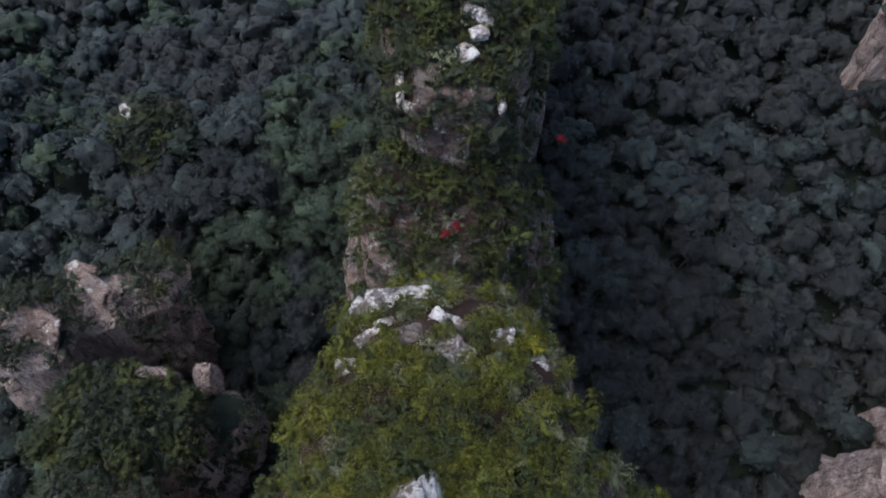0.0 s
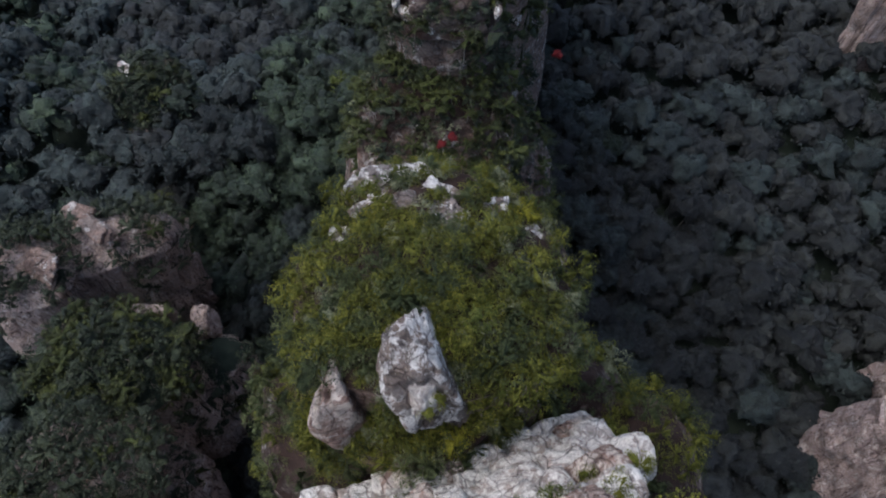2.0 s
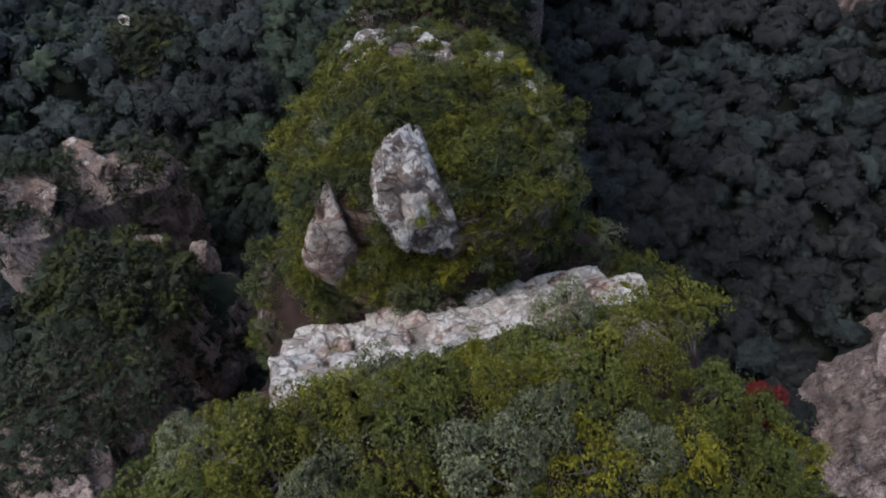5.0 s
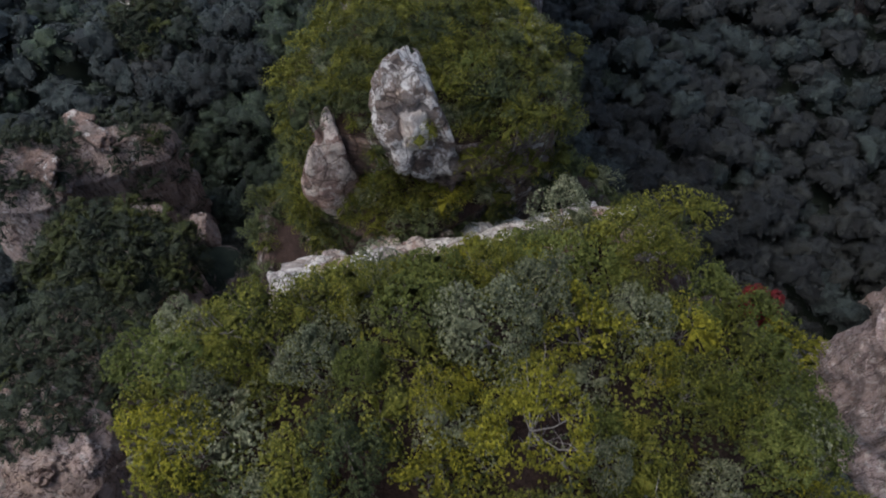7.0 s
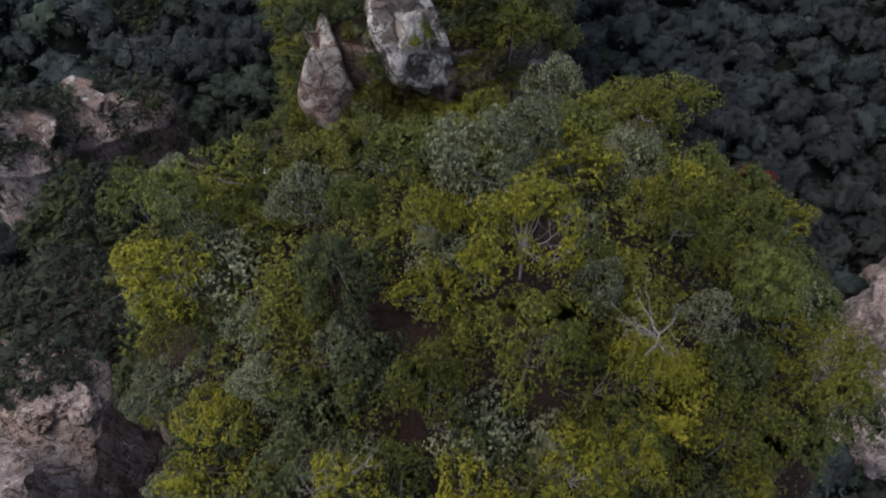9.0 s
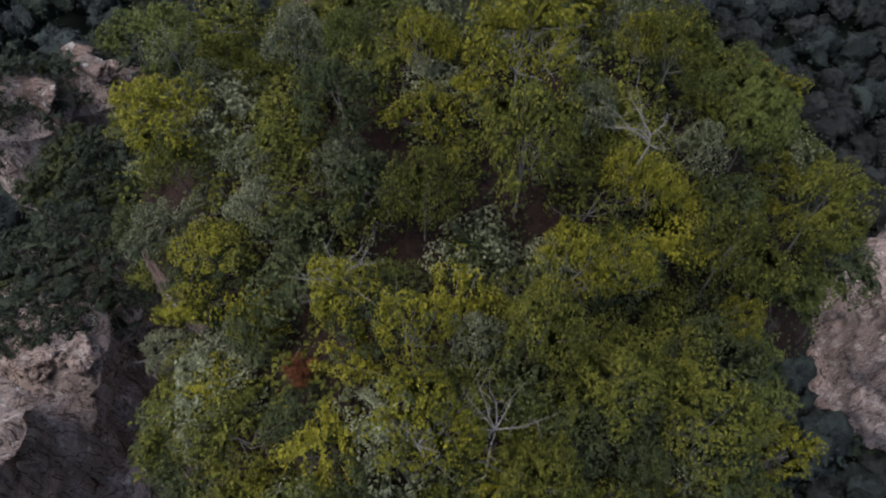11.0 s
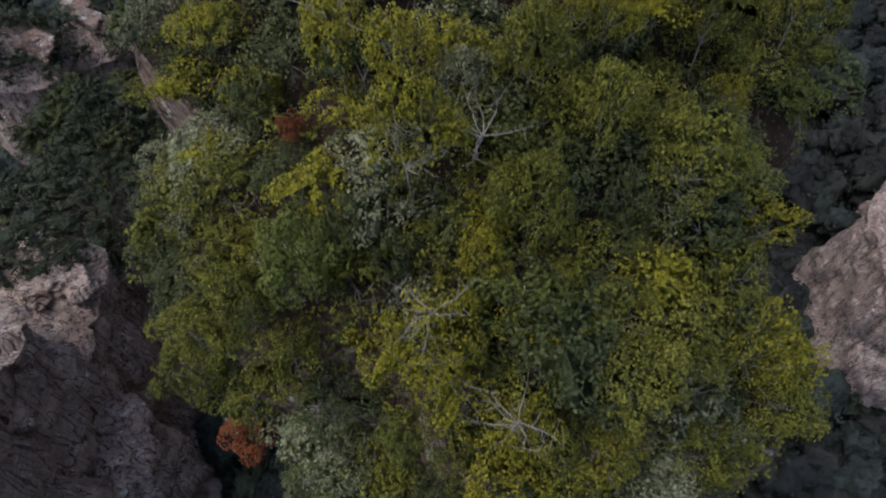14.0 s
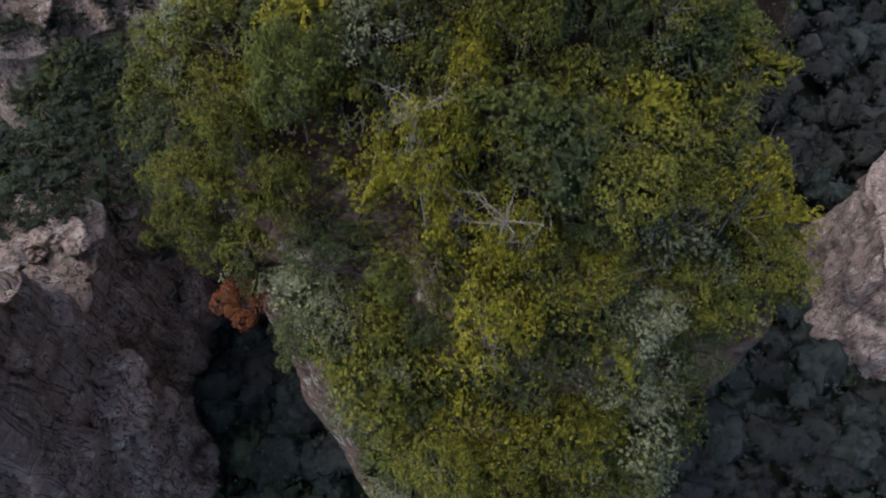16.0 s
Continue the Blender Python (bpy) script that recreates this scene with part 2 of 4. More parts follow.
M_LICHEN = rock_mat("lichened_sandstone", (0.29, 0.27, 0.265), (0.32, 0.26, 0.225), (0.8, 0.78, 0.76), (0.07, 0.06, 0.06), pale_at=0.49, bands=0.8, dirt=0.7)
M_ROCK_ROSE = rock_mat("rose_sandstone", (0.52, 0.44, 0.44), (0.5, 0.4, 0.38), (0.66, 0.6, 0.59), (0.17, 0.13, 0.135), pale_at=0.54, bands=0.5, dirt=0.6, grit=0.5, splits=0.8)
M_CAP = rock_mat("weathered_cap", (0.2, 0.17, 0.155), (0.22, 0.165, 0.14), (0.6, 0.57, 0.54), (0.06, 0.055, 0.045), pale_at=0.6, bands=0.8)
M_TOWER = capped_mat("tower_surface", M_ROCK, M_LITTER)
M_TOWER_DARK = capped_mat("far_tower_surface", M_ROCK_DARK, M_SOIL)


# ---- numeric noise, meshes and parts ----
def hash3(i, j, k):
    h = (i * 374761393 + j * 668265263 + k * 2147483647 + 1274126177) & 0xFFFFFFFF
    h = ((h ^ (h >> 13)) * 1274126177) & 0xFFFFFFFF
    return ((h ^ (h >> 16)) & 0xFFFF) / 65535.0


def vnoise(x, y, z=0.0):
    x, y, z = np.broadcast_arrays(np.asarray(x, float), np.asarray(y, float), np.asarray(z, float))
    i, j, k = (np.floor(a).astype(np.int64) for a in (x, y, z))
    u, v, w = x - i, y - j, z - k
    u, v, w = (a * a * (3 - 2 * a) for a in (u, v, w))
    tot = 0
    for a in (0, 1):
        for b in (0, 1):
            for c in (0, 1):
                tot = tot + hash3(i + a, j + b, k + c) * (u if a else 1 - u) * (v if b else 1 - v) * (w if c else 1 - w)
    return tot * 2 - 1


def fbm(x, y, z=0.0, octaves=4):
    s, a = 0, 0.5
    for o in range(octaves):
        s = s + a * vnoise(x * 2 ** o + 17 * o, y * 2 ** o + 5 * o, np.asarray(z) * 2 ** o)
        a *= 0.5
    return s


def cells(P, seed=0):
    """Jittered cells in space: a random number for the cell of each point, and how far it lies from the cell's edge."""
    base = np.floor(P).astype(np.int64)
    best, second, tone = np.full(len(P), 9.0), np.full(len(P), 9.0), np.zeros(len(P))
    for a in (-1, 0, 1):
        for b in (-1, 0, 1):
            for c in (-1, 0, 1):
                q = base + np.array([a, b, c])
                i, j, k = q[:, 0] + seed * 31, q[:, 1], q[:, 2]
                at = q + 0.12 + 0.76 * np.stack([hash3(i, j, k), hash3(i + 57, j, k), hash3(i, j + 91, k)], 1)
                d = np.linalg.norm(P - at, axis=1)
                nearer = d < best
                second = np.where(nearer, best, np.minimum(second, d))
                tone = np.where(nearer, hash3(i, j, k + 133), tone)
                best = np.where(nearer, d, best)
    return tone, second - best


def sig(v):
    return 1 / (1 + np.exp(-np.clip(v, -40, 40)))


def mesh_of(name, V, F, material, smooth=False, normals=None):
    """A mesh from vertex and quad (or triangle) arrays."""
    V, F = np.asarray(V, np.float32), np.asarray(F, np.int32)
    me = bpy.data.meshes.new(name)
    me.vertices.add(len(V))
    me.vertices.foreach_set("co", V.ravel())
    k = F.shape[1]
    me.loops.add(F.size)
    me.loops.foreach_set("vertex_index", F.ravel())
    me.polygons.add(len(F))
    me.polygons.foreach_set("loop_start", np.arange(0, F.size, k, dtype=np.int32))
    me.update(calc_edges=True)
    me.materials.append(material)
    if smooth:
        me.polygons.foreach_set("use_smooth", np.ones(len(F), bool))
    me.validate()
    if normals is not None:
        me.polygons.foreach_set("use_smooth", np.ones(len(F), bool))
        me.normals_split_custom_set_from_vertices(np.asarray(normals, np.float32).tolist())
    return me


def part(name, me, parent, label=""):
    ob = new(name, me)
    ob.parent = parent
    return tagged(ob, label) if label else ob


# ---- the lie of the land ----
def ground_height(x, y):
    x, y = np.asarray(x, float), np.asarray(y, float)
    left = -1 + 18 * np.exp(-((y - 88) / 28) ** 2)
    right = -17 + 0.19 * np.clip(y, -80, 190)
    s = sig(x / 10)
    g = left * (1 - s) + right * s
    g = g + 24 * np.exp(-(x / 20) ** 2) * sig((78 - y) / 9) * sig((y + 30) / 8)
    g = g + 5 * fbm(x / 34, y / 34, 3.3, 4)
    far = np.clip((np.hypot(x, y - 50) - 150) / 500, 0, 1)
    # Last term: unseen eastern mountain flank, added to block sky over the right valley
    return g + far * (110 * fbm(x / 420, y / 420, 7.7, 4) + 50) + 90 * sig((x - 150) / 10) * sig((360 - x) / 60) * sig((y + 150) / 30) * sig((260 - y) / 30)


def blob(cx, cy, rx, ry, top, dome, rot=0.0, p=2.4, flare=0.1, seed=0, slope=0.0):
    return dict(cx=cx, cy=cy, rx=rx, ry=ry, top=top, dome=dome, rot=radians(rot), p=p, flare=flare, seed=seed, slope=slope)


def blob_r(b, x, y):
    c, s = math.cos(b["rot"]), math.sin(b["rot"])
    dx, dy = x - b["cx"], y - b["cy"]
    u, v = (dx * c + dy * s) / b["rx"], (-dx * s + dy * c) / b["ry"]
    th = np.arctan2(v, u)
    k = 1 + 0.16 * fbm(np.cos(th) * 1.6 + b["seed"] * 3.1, np.sin(th) * 1.6, b["seed"] * 1.7, 3)
    return (np.abs(u) ** b["p"] + np.abs(v) ** b["p"]) ** (1 / b["p"]) / k


def blob_height(b, x, y):
    if np.ndim(x) == 0 and math.hypot(x - b["cx"], y - b["cy"]) > 1.45 * max(b["rx"], b["ry"]):
        return -999.0
    r = blob_r(b, x, y)
    return np.where(r < 1, b["top"] + b["slope"] * (y - b["cy"]) - b["dome"] * r ** 2, -999.0)


def tower_height(blobs, x, y):
    x, y = np.asarray(x, float), np.asarray(y, float)
    return np.max([blob_height(b, x, y) for b in blobs], axis=0)


def blob_arrays(b, base, nt=110, nw=44, nc=16, rough=0.9, top_rough=0.0):
    """The shell of one lump of a tower: wall from its foot to the rim, then the domed top."""
    th = np.linspace(0, 2 * np.pi, nt, endpoint=False)
    cu, su = np.cos(th), np.sin(th)
    unit = 1 / (np.abs(cu) ** b["p"] + np.abs(su) ** b["p"]) ** (1 / b["p"])
    k = 1 + 0.16 * fbm(cu * 1.6 + b["seed"] * 3.1, su * 1.6, b["seed"] * 1.7, 3)
    rim = b["top"] - b["dome"]
    rings = []
    for j in range(nw):
        f = j / nw
        f = 1 - (1 - f) ** 1.25
        rings.append((base + (rim - base) * f, 1 + b["flare"] * (1 - f), 1.0))
    for j in range(nc + 1):
        r = max(0.001, math.cos(j / nc * math.pi / 2))
        rings.append((b["top"] - b["dome"] * r ** 2, r, 0.0))
    c, s = math.cos(b["rot"]), math.sin(b["rot"])
    n = len(rings)
    z, r, wall = (np.repeat([q[k] for q in rings], nt) for k in range(3))
    u, v = np.tile(cu * unit * k, n) * r * b["rx"], np.tile(su * unit * k, n) * r * b["ry"]
    x, y = b["cx"] + u * c - v * s, b["cy"] + u * s + v * c
    lift = b["slope"] * (y - b["cy"])
    zz = z + lift * np.where(wall > 0, np.clip((z - base) / (rim - base), 0, 1) ** 3, 1)
    P = np.stack([x, y, zz], 1)
    P = P + 2.2 * np.stack([fbm(x * 0.12, y * 0.12, zz * 0.12, 3), fbm(x * 0.12 + 40, y * 0.12, zz * 0.12, 3), fbm(x * 0.12, y * 0.12 + 40, zz * 0.12, 3)], 1)
    t1, e1 = cells(P * np.array([0.13, 0.13, 0.1]) + P[:, :1] * 0.03, 1)
    t2, e2 = cells(P * np.array([0.36, 0.36, 0.5]), 2)
    lump = fbm(x * 0.1, y * 0.1, zz * 0.08, 3)
    d = wall * rough * (2.0 * (t1 - 0.5) + 0.8 * (t2 - 0.5) + 2.2 * lump - 1.3 * np.exp(-e1 / 0.07) - 0.45 * np.exp(-e2 / 0.09))
    nx, ny = np.tile(cu * c - su * s, n), np.tile(cu * s + su * c, n)
    zz = zz + (1 - wall) * (0.6 * fbm(x * 0.4, y * 0.4, 9.0, 4) + top_rough * (1.2 * (t2 - 0.5) - 0.5 * np.exp(-e2 / 0.08)))
    V = np.stack([x + nx * d, y + ny * d, zz], 1)
    i, j = np.meshgrid(np.arange(nt), np.arange(n - 1))
    i, j = i.ravel(), j.ravel()
    F = np.stack([j * nt + i, j * nt + (i + 1) % nt, (j + 1) * nt + (i + 1) % nt, (j + 1) * nt + i], 1)
    return V, F


def tower(name, blobs, material, label, base=-60.0, **kw):
    """A tower of rock: one part for each of its buttresses and shoulders."""
    ob = tagged(new(name), label, "rock pillar")
    foot = Vector((blobs[0]["cx"], blobs[0]["cy"], float(ground_height(blobs[0]["cx"], blobs[0]["cy"]))))
    ob.location = foot
    for b in blobs:
        v, f = blob_arrays(b, max(base, float(ground_height(b["cx"], b["cy"])) - 30), **kw)
        part("buttress", mesh_of("buttress", v - np.array(foot), f, material, False), ob)
    return ob


NEAR = [blob(2.3, -15.5, 12.9, 8.5, 103, 5, flare=0.04, seed=1), blob(2.5, -24.3, 11.3, 8.1, 101, 6, slope=0.2, flare=-0.14, seed=2), blob(5.4, -30.8, 6.4, 6, 98.5, 7, slope=0.25, flare=-0.2, seed=3), blob(5.4, -34.5, 5.4, 4.6, 89.5, 4, flare=-0.25, seed=34),
        blob(13.4, -14.5, 4.4, 8.5, 98.5, 4, flare=0.05, seed=4), blob(1.2, -4.4, 11.2, 7.4, 91, 2, rot=18, flare=0.04, slope=-1.15, seed=5), blob(16.5, 4, 5, 6, 81, 4, seed=6), blob(12.8, -29.6, 3.6, 3.4, 91.5, 3, flare=-0.1, seed=41), blob(7.2, -6.6, 4.6, 2.6, 99.0, 2, flare=0.0, seed=42)]
MIDDLE = [blob(0.2, 13.6, 9.7, 9.4, 95.2, 4.5, slope=-0.36, seed=7), blob(-2.8, 6.6, 6.8, 4.8, 90.5, 2.5, seed=8), blob(-3.5, 8, 11.5, 8, 83, 6, seed=9), blob(10, 10, 6, 5, 82, 5, seed=10), blob(-0.6, 20.0, 7.4, 6.4, 93.0, 3.5, slope=-0.38, seed=46)]
BACK = [blob(0.5, 50, 6.2, 6, 89, 2.5, slope=0.3, seed=11), blob(2.2, 61, 9, 9, 93, 5, seed=12), blob(-0.2, 43, 9, 6.6, 78.5, 5, slope=0.55, seed=13), blob(0.6, 50, 15, 16, 67, 12, flare=0.3, seed=14)]
# RIDGE: lower flanks in view; unseen crest added to shade the east valley
RIDGE = [blob(3.5, 82, 11, 16, 86, 8, flare=0.3, seed=31), blob(6, 114, 15, 22, 92, 10, flare=0.35, seed=32)]
LEFT_SPUR = [blob(-56, 48, 12, 5.5, 42, 4, rot=20, flare=0.05, seed=15), blob(-66, 42, 9, 7, 45, 5, seed=16), blob(-58.5, 63, 8, 6, 20.5, 3, rot=15, flare=0.1, seed=43)]
LEFT_SHELF = [blob(-47, 27, 10.5, 8, 43.5, 4, seed=17), blob(-38, 32, 5.5, 4.5, 31.5, 3, seed=18)]
LEFT_WALL = [blob(-47, 8, 10.5, 11, 45, 3, seed=19), blob(-46.4, -4.5, 9.4, 8.5, 50, 1.5, p=3, flare=0.06, seed=20), blob(-47, -22.5, 12.6, 13.5, 69, 3, p=3, flare=0.02, slope=-0.5, seed=21),
             blob(-38.2, -19.5, 6.2, 6.8, 43.5, 4, p=3, flare=0.06, seed=22), blob(-43, -12.5, 6.2, 7.4, 52.0, 3, p=2.6, flare=0.06, slope=-0.35, seed=44)]
RIGHT_WALL = [blob(89, 17.5, 15.8, 15, 27, 7, p=3, flare=0.2, slope=0.1, seed=23), blob(95, 33.5, 8, 7, 18, 4, flare=0.15, seed=24), blob(103, 12, 14, 26, 60, 10, p=3, flare=0.15, seed=27)]
RIGHT_KNOLL = [blob(106, 121, 9, 5, 38, 3, flare=0.02, seed=25)]
VALLEY_KNOLL = [blob(-65, 95, 8.5, 9.5, 27, 6, flare=0.25, seed=45)]
LEFT_KNOLL = [blob(-114, 96, 10, 12, 44, 5, flare=0.06, seed=26)]
ALL_TOWERS = NEAR + MIDDLE + BACK + RIDGE + LEFT_SPUR + LEFT_SHELF + LEFT_WALL + RIGHT_WALL + RIGHT_KNOLL + LEFT_KNOLL + VALLEY_KNOLL

# ground: one sheet, fine in the valley, coarse towards the horizon
line = np.concatenate([-np.geomspace(3200, 135, 36)[:-1], np.linspace(-135, 135, 109), np.geomspace(135, 3200, 36)[1:]])
gx, gy = np.meshgrid(line, line + 50)
GV = np.stack([gx.ravel(), gy.ravel(), ground_height(gx, gy).ravel()], 1)
w = len(line)
gi, gj = np.meshgrid(np.arange(w - 1), np.arange(w - 1))
gi, gj = gi.ravel(), gj.ravel()
GF = np.stack([gj * w + gi, gj * w + gi + 1, (gj + 1) * w + gi + 1, (gj + 1) * w + gi], 1)
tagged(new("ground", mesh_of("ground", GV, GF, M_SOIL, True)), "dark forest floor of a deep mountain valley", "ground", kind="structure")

tower("rock_pillar", NEAR, M_TOWER, "tall wooded sandstone pillar with a rocky northern face", nt=110, rough=0.4)
tower("rock_pillar", MIDDLE, M_TOWER, "narrow sandstone pinnacle crowned with shrubs and boulders", nt=110, rough=0.4)
tower("rock_pillar", BACK, M_TOWER, "low sandstone pillar with pale ledges on its top", rough=0.4)
tower("rock_ridge", RIDGE, M_TOWER, "wooded ridge behind the low pillar, unseen crest added for shade", nt=90, nw=40, rough=0.5)
tower("rock_spur", LEFT_SPUR, M_ROCK_DARK, "rocky spur with pale ledges above the forest")
tower("rock_spur", LEFT_SHELF, M_TOWER_DARK, "wooded rock shelf with a pale tip")
tower("rock_tower", LEFT_WALL, M_ROCK_DARK, "broad sandstone tower with a sheer banded wall", nt=140, nw=64, nc=20, rough=1.1, top_rough=1.0)
tower("rock_tower", RIGHT_WALL, M_ROCK_ROSE, "pinkish grey sandstone cliff rising from the forest", nt=120, nw=50, nc=20, rough=1.1, top_rough=1.0)
tower("rock_knoll", RIGHT_KNOLL, M_TOWER_DARK, "bare grey rock knoll above the forest", nw=20)
tower("rock_knoll", VALLEY_KNOLL, M_TOWER_DARK, "wooded rock knoll rising out of the valley forest", nw=20)
tower("rock_knoll", LEFT_KNOLL, M_TOWER_DARK, "dim purplish rock knoll above the forest", nw=20)


# ---- rocks ----
def chunk_mesh(name, size, seed, material, planes=9, cuts=(), detail=4, rough=0.06, box=0.72, beds=4.0, tilt=0.3, chips=1.0):
    """A weathered block: a ball cut to a rough box, with beds, cracks and worn edges."""
    rng = np.random.default_rng(seed)
    bm = bmesh.new()
    bmesh.ops.create_icosphere(bm, subdivisions=detail, radius=1)
    V = np.array([v.co for v in bm.verts])
    F = np.array([[v.index for v in f.verts] for f in bm.faces])
    bm.free()
    N = np.vstack([rng.normal(size=(planes, 3)), np.array([(1, 0, 0), (-1, 0, 0), (0, 1, 0), (0, -1, 0), (0, 0, 1)]) + rng.normal(size=(5, 3)) * 0.16])
    D = np.concatenate([rng.uniform(0.8, 1.0, planes), rng.uniform(0.9, 1.1, 5) * box])
    if len(cuts):
        N, D = np.vstack([N, np.array([c[:3] for c in cuts], float)]), np.concatenate([D, [c[3] for c in cuts]])
    N /= np.linalg.norm(N, axis=1)[:, None]
    dots = V @ N.T
    r = np.sort(np.where(dots > 0.05, D / np.maximum(dots, 0.05), 9), axis=1)
    rad = np.minimum(r[:, 0], 1.2) - 0.03 * np.exp(-(r[:, 1] - r[:, 0]) / 0.05)
    o = seed * 7.3
    P = V * rad[:, None]
    h = P[:, 2] * beds + tilt * beds * P[:, 0] + 0.6 * fbm(P[:, 0] * 1.5 + o, P[:, 1] * 1.5, P[:, 2], 3)
    fr = h - np.floor(h)
    rad = rad + 0.09 * vnoise(P[:, 0] * 1.2 + o, P[:, 1] * 1.2, np.floor(h)) - 0.05 * np.exp(-np.minimum(fr, 1 - fr) / 0.07)
    tone, edge = cells(P * 1.7 + 0.5 * np.stack([fbm(P[:, 1] * 1.5 + o, P[:, 2] * 1.5, 1.0, 3)] * 3, 1), seed)
    rad = rad + chips * (0.1 * (tone - 0.5) - 0.09 * np.exp(-edge / 0.06))
    rad = rad + rough * fbm(P[:, 0] * 3.2 + o, P[:, 1] * 3.2, P[:, 2] * 4.5, 5)
    return mesh_of(name, V * rad[:, None] * np.array(size), F, material, False)


def boulder(size, at, seed, material, label, turn=(0, 0, 0), name="boulder", category="boulder", **kw):
    ob = new(name, chunk_mesh(name, size, seed, material, **kw))
    ob.matrix_world = pose(*at, *turn)
    return tagged(ob, label, category)

# two great boulders on the pinnacle, with smaller ones beside them
boulder((2.9, 3.8, 5.2), (-1.1, 6.0, 93.9), 31, M_LICHEN, "great grey and white boulder perched among shrubs", (8, -10, 10), detail=5, box=0.8, beds=2.2, tilt=1.6,
        cuts=[(-1, 0.2, 0.1, 0.78), (1, 0.1, 0.25, 0.76), (0.05, -0.75, 0.66, 0.76), (-0.9, -0.7, 0.2, 0.82)])
boulder((0.9, 0.9, 1.3), (-0.7, 3.6, 96.3), 38, M_WHITE, "bleached white block on the great boulder", (-20, 10, 24), rough=0.04, beds=1.0)
boulder((0.7, 0.7, 0.7), (-1.7, 4.9, 97.5), 39, M_WHITE, "small white block on the great boulder", (0, 0, 50), detail=3, beds=1.0)
boulder((2.6, 2.7, 4.6), (-6.2, 4.7, 90.9), 45, M_PINK, "wedge-shaped pinkish boulder on the pinnacle's edge", (6, 4, 6), detail=5, box=0.85, beds=1.0, tilt=0.9, chips=0.3, rough=0.04,
        cuts=[(1, 0.2, 0.5, 0.56), (-1, 0.3, 0.4, 0.6), (0.1, -0.8, 0.5, 0.7), (0.5, -1, 0.1, 0.74)])
boulder((1.3, 1.6, 2.6), (1.3, 4.9, 91.0), 52, M_ROCK, "brown boulder leaning against the great boulder", (0, 14, -20))
boulder((0.8, 0.9, 1.4), (-3.7, 5.2, 91.6), 53, M_PINK, "small brown boulder wedged between two larger ones", (0, 0, 12))

# bleached ledges on the tops
LEDGES = [(-4.4, 23.1, 90.4, 2.6, 1.3, 1.5, 4.0), (-2.2, 23.5, 90.4, 2.2, 1.1, 1.5, -8.0), (2.3, 21.9, 90.7, 1.8, 1.1, 1.3, -14.0), (-2.5, 19.1, 93.0, 1.8, 1.1, 1.0, 12.0), (-5.4, 19.6, 91.1, 1.6, 1.0, 1.1, 25.0),
          (-4.0, 20.5, 91.9, 1.5, 0.8, 0.9, 5.0), (0.8, 17.7, 93.5, 1.7, 1.4, 1.0, -30.0), (6.9, 17.2, 90.9, 1.4, 1.2, 1.2, 40.0), (-6.8, 17.3, 91.1, 1.1, 1.1, 1.1, 0.0), (-0.7, 20.3, 92.6, 1.3, 1.0, 1.0, 50.0),
          (0.9, 20.2, 92.4, 1.2, 0.8, 1.0, -20.0), (4.3, 19.2, 92.3, 1.2, 0.9, 1.0, 15.0), (-6.6, 22.6, 89.4, 1.0, 1.4, 1.3, 10.0)]
for k, (x, y, z, a, b, c, rz) in enumerate(LEDGES):
    boulder((a, b, c), (x, y, z - 0.2), 60 + k, M_LICHEN, "flat bleached rock ledge among low shrubs", (6, -5, rz), "rock_ledge", "rock", detail=4, rough=0.12, beds=3.0)
boulder((5.4, 5.6, 2.6), (0.9, 49.6, 87.2), 91, M_CAP, "worn layered rock cap on the low pillar with pale rims", (7, 0, 12), "layered_boulder", "boulder", detail=5, rough=0.16, beds=3.0, tilt=0.1)
BACK_LEDGES = [(-1.6, 48.6, 89.0, 0.8, 1.1, 0.5, 20.0), (2.3, 50.3, 90.0, 1.1, 0.8, 0.5, -35.0), (-2.6, 45.6, 86.6, 2.2, 0.5, 0.6, -32.0), (3.6, 52.4, 90.8, 0.9, 0.7, 0.6, 20.0), (5.7, 47.6, 87.2, 0.4, 2.1, 0.7, 8.0),
          (-4.4, 48.6, 87.4, 0.4, 2.2, 0.7, 6.0), (3.4, 54.3, 91.7, 1.7, 0.6, 0.7, -30.0)]
for k, (x, y, z, a, b, c, rz) in enumerate(BACK_LEDGES):
    boulder((1.35 * a, 1.35 * b, 1.2 * c), (x, y, z), 80 + k, M_WHITE if k % 2 else M_LICHEN, "pale worn ledge on the low pillar's rim", (4, 6, rz), "rock_ledge", "rock", detail=4, rough=0.12, beds=3.0)

# the stepped white face at the pillar's northern end: beds of cracked blocks
face = tagged(new("stepped_outcrop"), "stepped outcrop of cracked white sandstone beds with shrubs", "rock outcrop")
face.location = (1.5, -4, 90)
rng = np.random.default_rng(5)
blocks = [chunk_mesh("rock_block", (1, 1, 1), 100 + k, M_PINK if k == 1 else M_WHITE, planes=2, detail=4, rough=0.04, box=0.7, beds=1.6, tilt=0.1, chips=0.5) for k in range(5)]
slabs = [chunk_mesh("rock_block", (1, 1, 1), 110 + k, M_PINK if k == 1 else M_WHITE, planes=2, detail=4, rough=0.03, box=0.74, beds=2.4, tilt=0.05, chips=0.6) for k in range(5)]


def face_at(x, f):
    """A point of the stepped face: f runs from its lower lip to its top."""
    return 1.6 + 0.34 * x - 9.5 * f, 85.6 - 0.2 * x + 12.5 * f - 2.0 * max(0.0, f - 1) ** 2


